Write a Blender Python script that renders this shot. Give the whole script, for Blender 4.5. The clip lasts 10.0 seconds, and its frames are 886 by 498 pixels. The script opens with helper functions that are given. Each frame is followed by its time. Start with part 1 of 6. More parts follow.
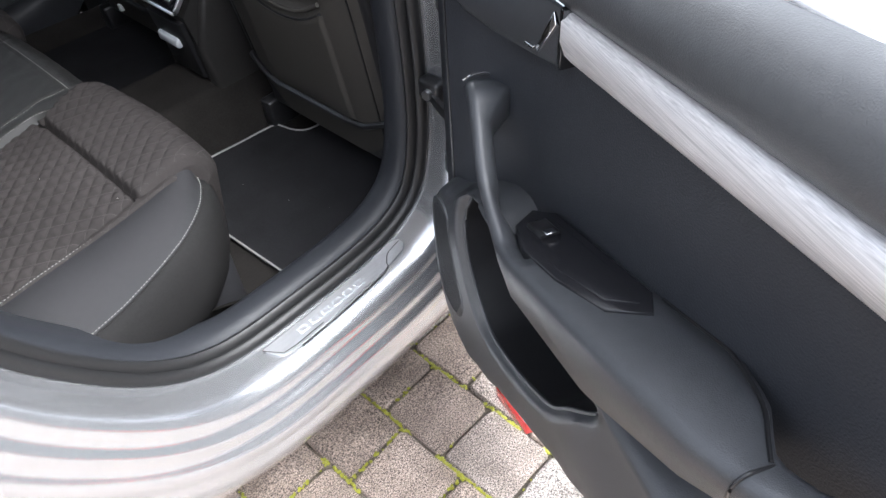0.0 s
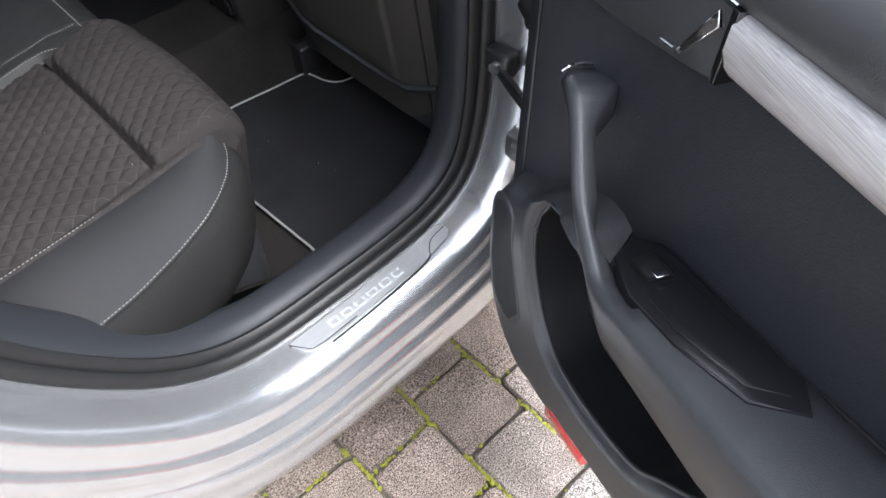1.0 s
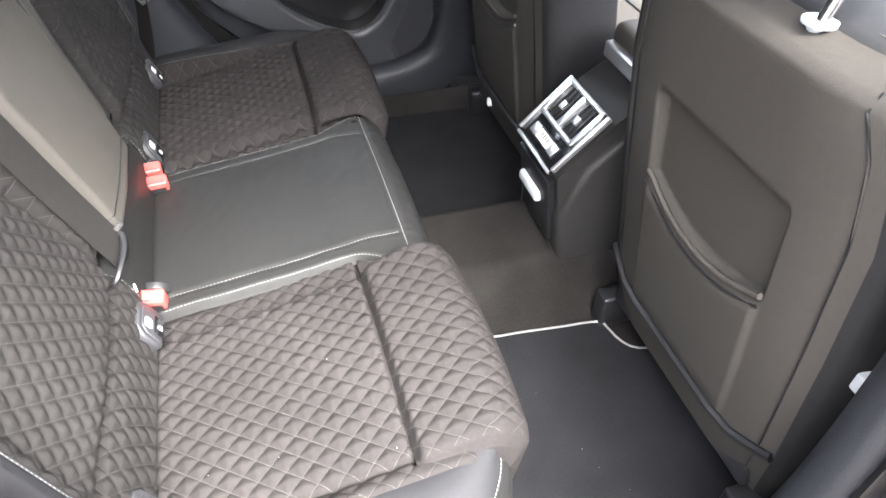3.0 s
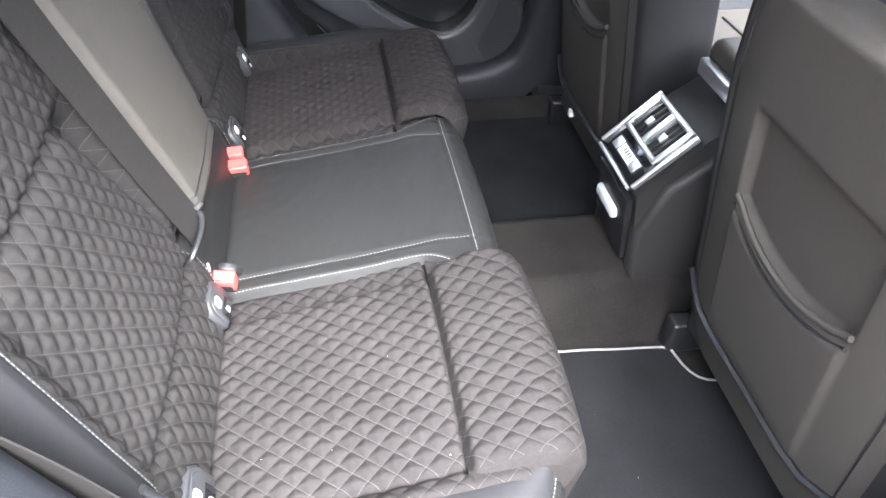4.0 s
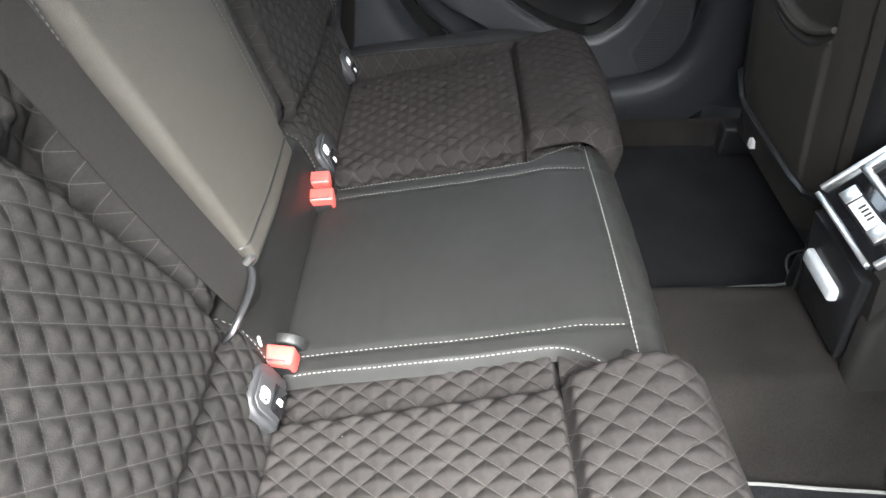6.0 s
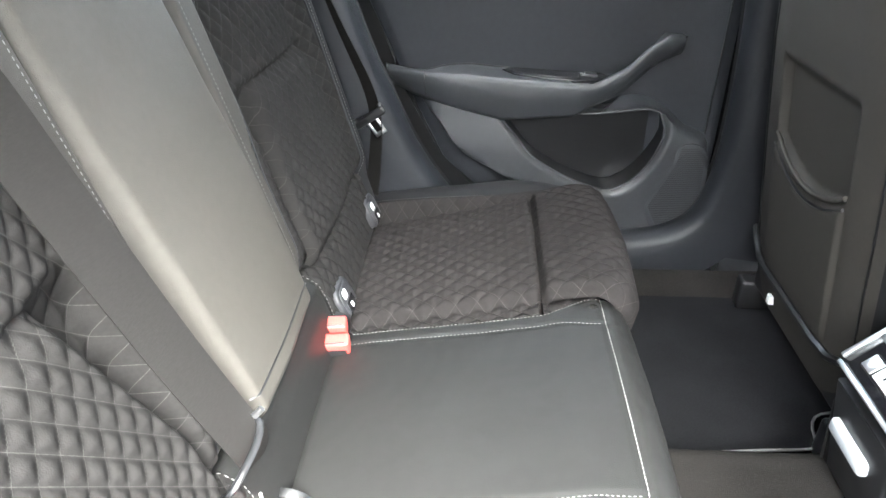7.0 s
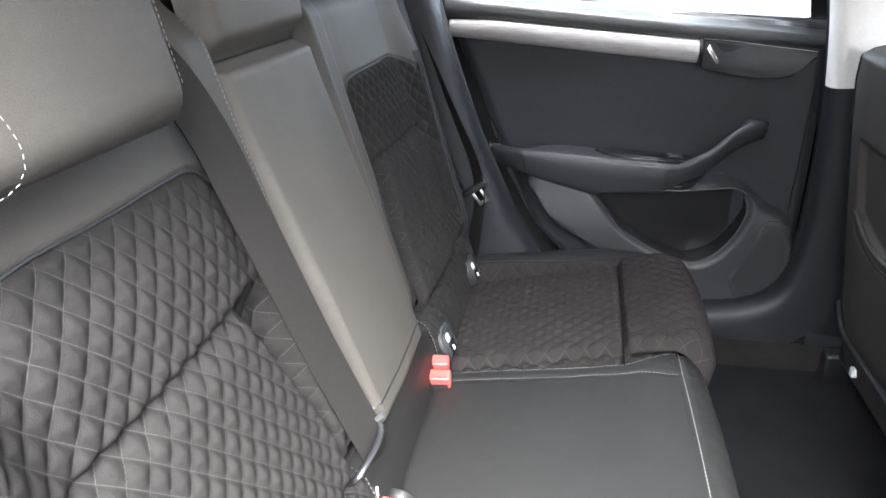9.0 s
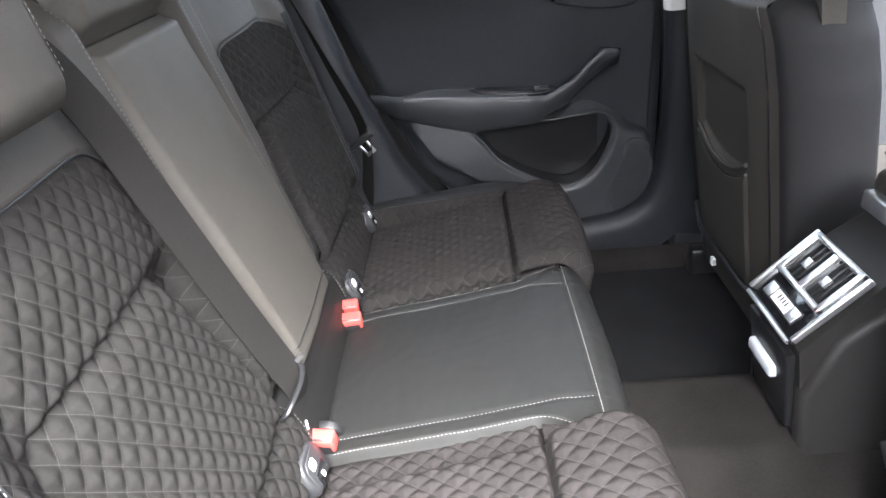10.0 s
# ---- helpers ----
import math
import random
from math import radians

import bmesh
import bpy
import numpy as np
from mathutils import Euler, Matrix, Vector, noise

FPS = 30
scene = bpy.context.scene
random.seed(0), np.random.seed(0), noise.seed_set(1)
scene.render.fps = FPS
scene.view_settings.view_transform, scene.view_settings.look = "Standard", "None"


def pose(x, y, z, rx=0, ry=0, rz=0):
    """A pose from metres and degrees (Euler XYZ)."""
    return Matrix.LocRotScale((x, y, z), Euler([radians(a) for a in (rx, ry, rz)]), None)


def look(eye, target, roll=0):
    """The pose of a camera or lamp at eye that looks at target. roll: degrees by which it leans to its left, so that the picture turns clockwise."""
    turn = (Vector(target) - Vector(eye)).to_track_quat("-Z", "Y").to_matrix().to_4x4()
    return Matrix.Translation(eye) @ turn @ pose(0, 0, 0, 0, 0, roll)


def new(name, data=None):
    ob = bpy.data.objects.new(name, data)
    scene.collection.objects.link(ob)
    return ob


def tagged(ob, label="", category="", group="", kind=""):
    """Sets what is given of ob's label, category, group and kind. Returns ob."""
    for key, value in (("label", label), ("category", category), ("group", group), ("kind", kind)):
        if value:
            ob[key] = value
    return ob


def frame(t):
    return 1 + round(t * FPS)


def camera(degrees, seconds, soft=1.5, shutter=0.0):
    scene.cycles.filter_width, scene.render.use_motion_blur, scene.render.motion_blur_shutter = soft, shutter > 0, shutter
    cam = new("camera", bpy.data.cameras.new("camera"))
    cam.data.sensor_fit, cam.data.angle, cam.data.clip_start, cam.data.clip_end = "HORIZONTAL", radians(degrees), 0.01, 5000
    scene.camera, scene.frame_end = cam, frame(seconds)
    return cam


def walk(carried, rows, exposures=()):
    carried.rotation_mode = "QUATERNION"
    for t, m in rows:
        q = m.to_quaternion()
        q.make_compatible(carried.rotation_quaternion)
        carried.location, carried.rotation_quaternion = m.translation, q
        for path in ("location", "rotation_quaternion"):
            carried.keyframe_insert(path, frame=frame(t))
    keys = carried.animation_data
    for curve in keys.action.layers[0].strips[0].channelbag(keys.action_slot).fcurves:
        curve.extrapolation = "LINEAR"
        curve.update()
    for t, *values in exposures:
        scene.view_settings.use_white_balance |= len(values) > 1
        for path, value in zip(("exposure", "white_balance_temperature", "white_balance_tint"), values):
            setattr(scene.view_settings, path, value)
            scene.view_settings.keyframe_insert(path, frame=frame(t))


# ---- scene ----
# ------------------------------------------------------------------ camera
cam = camera(66.5, 10.0, soft=1.5)
PATH = [
    (0, (0.123, -1.369, 1.146), (1.099, -0.387, -0.297), -4.2),
    (0.5, (0.152, -1.323, 1.127), (1.08, -0.375, -0.37), -3.9),
    (1, (0.179, -1.221, 1.113), (1.041, -0.325, -0.454), -0.8),
    (1.5, (0.165, -1.098, 1.115), (0.931, -0.192, -0.495), 1.8),
    (2, (0.161, -1.034, 1.108), (0.85, -0.07, -0.503), 3.3),
    (2.5, (0.213, -0.946, 1.134), (0.804, 0.198, -0.396), 4.3),
    (3, (0.244, -0.882, 1.176), (0.705, 0.511, -0.183), 2.2),
    (3.2, (0.243, -0.88, 1.192), (0.685, 0.586, -0.095), 1.8),
    (4.3, (0.234, -0.856, 1.125), (0.435, 0.519, -0.314), 3.3),
    (4.5, (0.237, -0.832, 1.089), (0.376, 0.466, -0.427), 3.7),
    (5, (0.243, -0.771, 1.034), (0.241, 0.423, -0.57), 1.8),
    (5.5, (0.239, -0.689, 0.987), (0.233, 0.441, -0.663), 0.3),
    (5.7, (0.24, -0.656, 0.984), (0.226, 0.616, -0.559), -0.7),
    (6, (0.249, -0.605, 1.024), (0.204, 0.888, -0.306), -1.8),
    (6.2, (0.25, -0.588, 1.043), (0.178, 1.017, -0.147), -1.3),
    (7.3, (0.253, -0.592, 1.056), (0.131, 1.152, 0.083), -0.2),
    (7.5, (0.246, -0.602, 1.065), (0.063, 1.175, 0.166), -0.5),
    (8, (0.234, -0.668, 1.085), (-0.098, 1.124, 0.262), -0.8),
    (8.5, (0.241, -0.722, 1.087), (-0.134, 1.066, 0.274), -1.6),
    (9, (0.253, -0.736, 1.084), (-0.115, 1.052, 0.267), -1.7),
    (9.5, (0.263, -0.748, 1.084), (-0.071, 1.041, 0.255), -1.9),
    (10, (0.28, -0.813, 1.103), (0.186, 0.941, 0.146), -5.9),
]
walk(cam, [(t, look(eye, target, roll)) for t, eye, target, roll in PATH],
     exposures=[(0.0, 2.75, 5950, 8), (1.0, 2.55, 5950, 8), (2.0, 2.3, 5850, 7), (2.5, 3.0, 5950, 8), (3.0, 4.85, 6250, 9), (3.2, 5.3, 6350, 10),
                (4.3, 4.55, 5850, 9), (5.5, 4.15, 5850, 9), (6.0, 4.45, 6200, 4), (7.5, 5.6, 6100, 3), (8.2, 4.75, 6050, 7), (9.5, 4.75, 6050, 8), (10.0, 4.6, 6100, 9)])

# ------------------------------------------------------------------ light
world = bpy.data.worlds.new("overcast_sky")
scene.world = world
world.use_nodes = True
wn = world.node_tree
sky = wn.nodes.new("ShaderNodeTexSky")
sky.sky_type, sky.sun_disc = "NISHITA", False
sky.sun_elevation, sky.sun_rotation = radians(55), radians(165)
sky.air_density, sky.dust_density, sky.ozone_density = 0.6, 8.0, 0.6
grey = wn.nodes.new("ShaderNodeHueSaturation")     # a thin cloud cover takes most of the blue
grey.inputs["Saturation"].default_value = 0.4
wn.links.new(sky.outputs[0], grey.inputs["Color"])
wn.links.new(grey.outputs[0], wn.nodes["Background"].inputs[0])
wn.nodes["Background"].inputs[1].default_value = 0.15
sun = new("sun", bpy.data.lights.new("sun", "SUN"))
sun.data.energy, sun.data.angle, sun.data.color = 0.55, radians(45), (1.0, 0.98, 0.95)
sun.matrix_world = look((0.80, -1.9, 2.8), (0, 0, 0))


# ------------------------------------------------------------------ materials
def material(name, colour, rough=0.5, metal=0.0, vary=0.12, scale=40.0, bump=0.0, bump_scale=300.0, coat=0.0, sheen=0.0, spec=0.5, second=None):
    """A principled material with colour variation at two scales and a fine relief."""
    m = bpy.data.materials.new(name)
    m.use_nodes = True
    t = m.node_tree
    p = t.nodes["Principled BSDF"]
    co = t.nodes.new("ShaderNodeTexCoord")
    big, small = t.nodes.new("ShaderNodeTexNoise"), t.nodes.new("ShaderNodeTexNoise")
    big.inputs["Scale"].default_value, small.inputs["Scale"].default_value = scale * 0.15, scale * 4
    big.inputs["Detail"].default_value = small.inputs["Detail"].default_value = 4
    for n in (big, small):
        t.links.new(co.outputs["Object"], n.inputs["Vector"])
    add = t.nodes.new("ShaderNodeMath")
    t.links.new(big.outputs["Fac"], add.inputs[0])
    t.links.new(small.outputs["Fac"], add.inputs[1])
    ramp = t.nodes.new("ShaderNodeValToRGB")
    half = t.nodes.new("ShaderNodeMath")
    half.operation = "MULTIPLY"
    half.inputs[1].default_value = 0.5
    t.links.new(add.outputs[0], half.inputs[0])
    t.links.new(half.outputs[0], ramp.inputs[0])
    lo = [max(0.0, c * (1 - vary)) for c in colour]
    hi = second or [min(1.0, c * (1 + vary)) for c in colour]
    ramp.color_ramp.elements[0].position, ramp.color_ramp.elements[1].position = 0.35, 0.65
    ramp.color_ramp.elements[0].color, ramp.color_ramp.elements[1].color = (*lo, 1), (*hi, 1)
    t.links.new(ramp.outputs[0], p.inputs["Base Color"])
    p.inputs["Roughness"].default_value, p.inputs["Metallic"].default_value = rough, metal
    p.inputs["Coat Roughness"].default_value = 0.12
    p.inputs["Coat Weight"].default_value, p.inputs["Sheen Weight"].default_value = coat, sheen
    p.inputs["Specular IOR Level"].default_value = spec
    if bump:
        fine, b = t.nodes.new("ShaderNodeTexNoise"), t.nodes.new("ShaderNodeBump")
        fine.inputs["Scale"].default_value, fine.inputs["Detail"].default_value = bump_scale, 3
        t.links.new(co.outputs["Object"], fine.inputs["Vector"])
        t.links.new(fine.outputs["Fac"], b.inputs["Height"])
        b.inputs["Strength"].default_value, b.inputs["Distance"].default_value = bump, 0.002
        t.links.new(b.outputs[0], p.inputs["Normal"])
    return m


def streaks(name, colour, rough, metal, along, strength, bands=500.0, vary=0.25, coat=0.0):
    """Brushed or woven surface: noise stretched along one axis."""
    m = material(name, colour, rough, metal, vary=0.05, coat=coat)
    t = m.node_tree
    p = t.nodes["Principled BSDF"]
    co, mp = t.nodes.new("ShaderNodeTexCoord"), t.nodes.new("ShaderNodeMapping")
    s = [bands, bands, bands]
    s["xyz".index(along)] = bands * 0.02
    mp.inputs["Scale"].default_value = s
    t.links.new(co.outputs["Object"], mp.inputs["Vector"])
    n, r, b = t.nodes.new("ShaderNodeTexNoise"), t.nodes.new("ShaderNodeValToRGB"), t.nodes.new("ShaderNodeBump")
    n.inputs["Scale"].default_value, n.inputs["Detail"].default_value = 1.0, 4
    t.links.new(mp.outputs[0], n.inputs["Vector"])
    t.links.new(n.outputs["Fac"], r.inputs[0])
    r.color_ramp.elements[0].position, r.color_ramp.elements[1].position = 0.3, 0.7
    r.color_ramp.elements[0].color = (*[c * (1 - vary) for c in colour], 1)
    r.color_ramp.elements[1].color = (*[min(1, c * (1 + vary)) for c in colour], 1)
    t.links.new(r.outputs[0], p.inputs["Base Color"])
    t.links.new(n.outputs["Fac"], b.inputs["Height"])
    b.inputs["Strength"].default_value, b.inputs["Distance"].default_value = strength, 0.001
    t.links.new(b.outputs[0], p.inputs["Normal"])
    return m


M_QUILT = material("quilted_fabric", (0.0176, 0.0158, 0.0155), 0.9, vary=0.16, scale=60, bump=0.25, bump_scale=1100, spec=0.06)


def seam_lines(m, thread, width=0.030):
    """Pale thread along the seams of the diamond quilting."""
    t = m.node_tree
    p = t.nodes["Principled BSDF"]
    co, sep = t.nodes.new("ShaderNodeTexCoord"), t.nodes.new("ShaderNodeSeparateXYZ")
    t.links.new(co.outputs["UV"], sep.inputs[0])

    def math_node(op, a, b):
        n = t.nodes.new("ShaderNodeMath")
        n.operation = op
        for k, v in enumerate((a, b)):
            if isinstance(v, (int, float)):
                n.inputs[k].default_value = v
            elif v is not None:
                t.links.new(v, n.inputs[k])
        return n.outputs[0]

    u, v = sep.outputs["X"], sep.outputs["Y"]
    near = []
    for op in ("ADD", "SUBTRACT"):
        d = math_node("FRACT", math_node(op, u, v), None)
        near.append(math_node("ABSOLUTE", math_node("SUBTRACT", math_node("ABSOLUTE", math_node("SUBTRACT", d, 0.5), None), 0.5), None))
    line = math_node("LESS_THAN", math_node("MINIMUM", near[0], near[1]), width)
    dash = t.nodes.new("ShaderNodeTexNoise")
    dash.inputs["Scale"].default_value = 350
    t.links.new(co.outputs["Object"], dash.inputs["Vector"])
    line = math_node("MULTIPLY", line, math_node("MULTIPLY", dash.outputs["Fac"], 1.3))
    mix = t.nodes.new("ShaderNodeMixRGB")
    t.links.new(line, mix.inputs[0])
    t.links.new(p.inputs["Base Color"].links[0].from_socket, mix.inputs[1])
    mix.inputs[2].default_value = (*thread, 1)
    t.links.new(mix.outputs[0], p.inputs["Base Color"])
    return m


QW, QT = 0.0318, 0.0265     # quilting on the cushions: along x, along y
BW, BT = 0.0250, 0.0296     # quilting on the backrests: along y, upwards
M_QUILT = seam_lines(M_QUILT, (0.056, 0.053, 0.051), 0.014)
M_QUILT_BACK = seam_lines(material("quilted_back_fabric", (0.0160, 0.0150, 0.0145), 0.9, vary=0.16, scale=60, bump=0.25, bump_scale=1100, spec=0.06), (0.046, 0.044, 0.042), 0.016)
M_LEATHER = material("grey_leatherette", (0.0150, 0.0149, 0.0160), 0.62, vary=0.08, scale=30, bump=0.15, bump_scale=900, spec=0.10)
M_FLANK = material("flank_fabric", (0.0110, 0.0107, 0.0107), 0.85, vary=0.2, scale=60, bump=0.3, bump_scale=900, spec=0.08)
# frame and armrest greys raised over the middle place's: window light in the colour
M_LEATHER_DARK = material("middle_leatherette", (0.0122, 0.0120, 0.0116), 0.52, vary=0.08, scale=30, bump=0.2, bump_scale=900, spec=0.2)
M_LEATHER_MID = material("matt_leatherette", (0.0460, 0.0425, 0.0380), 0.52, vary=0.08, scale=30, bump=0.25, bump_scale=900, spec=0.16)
M_COVER = material("anchor_cover_plastic", (0.024, 0.024, 0.026), 0.45, vary=0.10, scale=25, bump=0.22, bump_scale=800)
M_LEATHER_LIT = material("armrest_leatherette", (0.0560, 0.0515, 0.0450), 0.52, vary=0.08, scale=30, bump=0.22, bump_scale=900, spec=0.18)
M_PLASTIC = material("grained_plastic", (0.038, 0.040, 0.044), 0.40, vary=0.10, scale=25, bump=0.22, bump_scale=800)
M_CONSOLE = material("console_plastic", (0.0190, 0.0180, 0.0175), 0.48, vary=0.10, scale=25, bump=0.22, bump_scale=800, spec=0.25)
M_SOFT = material("soft_door_panel", (0.0260, 0.0280, 0.0330), 0.48, vary=0.10, scale=20, bump=0.35, bump_scale=500, spec=0.3)
M_SHOULDER = material("door_shoulder_plastic", (0.060, 0.061, 0.063), 0.36, vary=0.10, scale=25, bump=0.2, bump_scale=800, spec=0.7)
M_TRIM = material("sill_plastic", (0.0160, 0.0172, 0.0205), 0.45, vary=0.10, scale=25, bump=0.25, bump_scale=700, spec=0.3)
M_RUBBER = material("seal_rubber", (0.006, 0.006, 0.0065), 0.5, vary=0.2, bump=0.1)
M_CARPET_G = material("tunnel_carpet", (0.0150, 0.0138, 0.0130), 0.95, vary=0.35, scale=80, bump=0.9, bump_scale=900, spec=0.05)
M_MAT = material("mat_velour", (0.0125, 0.0125, 0.0138), 0.95, vary=0.3, scale=80, bump=0.8, bump_scale=1200, spec=0.05)
M_THREAD = material("pale_thread", (0.17, 0.17, 0.16), 0.8, vary=0.15)
M_PIPING = material("grey_piping", (0.17, 0.17, 0.165), 0.7, vary=0.15)
M_PAINT = material("silver_paint", (0.52, 0.53, 0.55), 0.22, metal=0.85, vary=0.03, scale=10, coat=0.6)
M_CHROME = material("chrome", (0.85, 0.85, 0.86), 0.08, metal=1.0, vary=0.02)
M_STEEL = material("zinc_steel", (0.55, 0.55, 0.55), 0.35, metal=1.0, vary=0.15)
M_SATIN = material("satin_silver", (0.75, 0.76, 0.78), 0.28, metal=0.9, vary=0.04)
M_BRUSHED = streaks("brushed_aluminium", (0.66, 0.64, 0.63), 0.45, 0.45, "x", 0.25, 900, 0.22)
M_SCUFF = streaks("scuff_aluminium", (0.55, 0.56, 0.58), 0.34, 0.8, "x", 0.15, 700, 0.10)
M_BLACK = material("black_plastic", (0.012, 0.012, 0.013), 0.35, vary=0.15)
M_SHINE = material("satin_black_plastic", (0.012, 0.012, 0.014), 0.22, vary=0.12, scale=20)
M_GLOSS = material("piano_black", (0.006, 0.006, 0.007), 0.06, vary=0.1, coat=1.0)
M_DARK = material("dark_shell", (0.014, 0.014, 0.016), 0.6, vary=0.15, bump=0.2)
M_RED = material("red_button", (0.62, 0.065, 0.055), 0.35, vary=0.08)
M_REFL = material("red_reflector", (0.75, 0.02, 0.02), 0.12, vary=0.05, coat=1.0)
M_WHITE = material("white_print", (0.80, 0.80, 0.80), 0.6, vary=0.03)
M_CREAM = material("cream_pillar_trim", (0.72, 0.71, 0.68), 0.75, vary=0.05, bump=0.2, bump_scale=900)
M_WEB = streaks("belt_webbing", (0.0155, 0.0145, 0.0138), 0.70, 0.0, "y", 0.3, 700, 0.12)
M_WEB.node_tree.nodes["Principled BSDF"].inputs["Specular IOR Level"].default_value = 0.08
M_GREYP = material("grey_button_plastic", (0.42, 0.44, 0.46), 0.4, vary=0.05)


def glass_material():
    m = bpy.data.materials.new("window_glass")
    m.use_nodes = True
    p = m.node_tree.nodes["Principled BSDF"]
    p.inputs["Base Color"].default_value = (0.93, 0.97, 0.95, 1)
    p.inputs["Transmission Weight"].default_value, p.inputs["Roughness"].default_value, p.inputs["IOR"].default_value = 1.0, 0.0, 1.45
    return m


M_GLASS = glass_material()


def paver_material():
    m = bpy.data.materials.new("concrete_paver")
    m.use_nodes = True
    t = m.node_tree
    p = t.nodes["Principled BSDF"]
    co, info = t.nodes.new("ShaderNodeTexCoord"), t.nodes.new("ShaderNodeObjectInfo")
    geo = t.nodes.new("ShaderNodeNewGeometry")
    tint = t.nodes.new("ShaderNodeValToRGB")
    tint.color_ramp.elements[0].color, tint.color_ramp.elements[1].color = (0.150, 0.122, 0.105, 1), (0.165, 0.153, 0.145, 1)
    e = tint.color_ramp.elements.new(0.5)
    e.color = (0.20, 0.165, 0.142, 1)
    rnd = t.nodes.new("ShaderNodeMath")
    rnd.operation = "ADD"
    fract = t.nodes.new("ShaderNodeMath")
    fract.operation = "FRACT"
    t.links.new(info.outputs["Random"], rnd.inputs[0])
    t.links.new(geo.outputs["Random Per Island"], rnd.inputs[1])
    t.links.new(rnd.outputs[0], fract.inputs[0])
    t.links.new(fract.outputs[0], tint.inputs[0])
    grain, stain, grit = (t.nodes.new("ShaderNodeTexNoise") for _ in range(3))
    for n, s in ((grain, 420), (stain, 14), (grit, 160)):
        n.inputs["Scale"].default_value, n.inputs["Detail"].default_value = s, 6
        t.links.new(geo.outputs["Position"], n.inputs["Vector"])
    speck = t.nodes.new("ShaderNodeValToRGB")
    speck.color_ramp.elements[0].position, speck.color_ramp.elements[1].position = 0.36, 0.66
    speck.color_ramp.elements[0].color, speck.color_ramp.elements[1].color = (0.15, 0.14, 0.135, 1), (2.5, 2.45, 2.4, 1)
    t.links.new(grain.outputs["Fac"], speck.inputs[0])
    mul = t.nodes.new("ShaderNodeMixRGB")
    mul.blend_type, mul.inputs[0].default_value = "MULTIPLY", 1.0
    t.links.new(tint.outputs[0], mul.inputs[1])
    t.links.new(speck.outputs[0], mul.inputs[2])
    st = t.nodes.new("ShaderNodeValToRGB")
    st.color_ramp.elements[0].position, st.color_ramp.elements[1].position = 0.3, 0.7
    st.color_ramp.elements[0].color, st.color_ramp.elements[1].color = (0.62, 0.6, 0.58, 1), (1.1, 1.1, 1.1, 1)
    t.links.new(stain.outputs["Fac"], st.inputs[0])
    mul2 = t.nodes.new("ShaderNodeMixRGB")
    mul2.blend_type, mul2.inputs[0].default_value = "MULTIPLY", 1.0
    t.links.new(mul.outputs[0], mul2.inputs[1])
    t.links.new(st.outputs[0], mul2.inputs[2])
    t.links.new(mul2.outputs[0], p.inputs["Base Color"])
    p.inputs["Roughness"].default_value = 0.9
    b = t.nodes.new("ShaderNodeBump")
    b.inputs["Strength"].default_value, b.inputs["Distance"].default_value = 1.0, 0.006
    t.links.new(grit.outputs["Fac"], b.inputs["Height"])
    t.links.new(b.outputs[0], p.inputs["Normal"])
    return m


M_PAVER = paver_material()
M_SOIL = material("joint_soil", (0.085, 0.070, 0.056), 0.95, vary=0.5, scale=60, bump=1.0, bump_scale=300)
M_RENDER = material("grey_render", (0.52, 0.50, 0.47), 0.9, vary=0.08, scale=8, bump=0.2, bump_scale=120)
M_MOSS = material("yellow_green_moss", (0.20, 0.20, 0.012), 0.95, vary=0.40, scale=120, bump=1.0, bump_scale=500, sheen=0.3)


# ------------------------------------------------------------------ builders
def thing(name, label, category, group="", kind="", at=(0, 0, 0)):
    e = new(name)
    e.empty_display_size = 0.05
    e.location = at
    e["plain"] = 1  # its parts are given in the world's metres
    return tagged(e, label, category, group, kind)


def link(name, verts, faces, mat, parent=None, label="", smooth=True, matrix=None, uv=None):
    me = bpy.data.meshes.new(name)
    me.from_pydata([tuple(v) for v in verts], [], [tuple(f) for f in faces])
    me.materials.append(mat)
    if smooth:
        me.polygons.foreach_set("use_smooth", [True] * len(me.polygons))
    me.update()
    if uv is not None:
        layer = me.uv_layers.new(name="quilt")
        pick = np.zeros(len(me.loops), dtype=np.int32)
        me.loops.foreach_get("vertex_index", pick)
        layer.data.foreach_set("uv", np.asarray(uv, dtype=np.float32)[pick].ravel())
    ob = new(name, me)
    if parent is not None:
        ob.parent = parent
        if parent.data is None and parent.get("plain"):
            ob.matrix_parent_inverse = Matrix.Translation(-parent.location)
    if matrix is not None:
        ob.matrix_local = matrix
    if label:
        ob["label"] = label
    return ob


def part(name, bm, mat, parent=None, label="", smooth=True, matrix=None):
    """Links a bmesh as one mesh object under a thing or a part."""
    bmesh.ops.recalc_face_normals(bm, faces=bm.faces)
    me = bpy.data.meshes.new(name)
    bm.to_mesh(me)
    bm.free()
    me.materials.append(mat)
    if smooth:
        me.polygons.foreach_set("use_smooth", [True] * len(me.polygons))
        me.set_sharp_from_angle(angle=radians(50))
    ob = new(name, me)
    if parent is not None:
        ob.parent = parent
        if parent.data is None and parent.get("plain"):
            ob.matrix_parent_inverse = Matrix.Translation(-parent.location)
    if matrix is not None:
        ob.matrix_local = matrix
    if label:
        ob["label"] = label
    return ob


def joined(*meshes):
    """Joins bmeshes into the first one."""
    out = meshes[0]
    for b in meshes[1:]:
        tmp = bpy.data.meshes.new("tmp")
        b.to_mesh(tmp)
        out.from_mesh(tmp)
        bpy.data.meshes.remove(tmp)
        b.free()
    return out


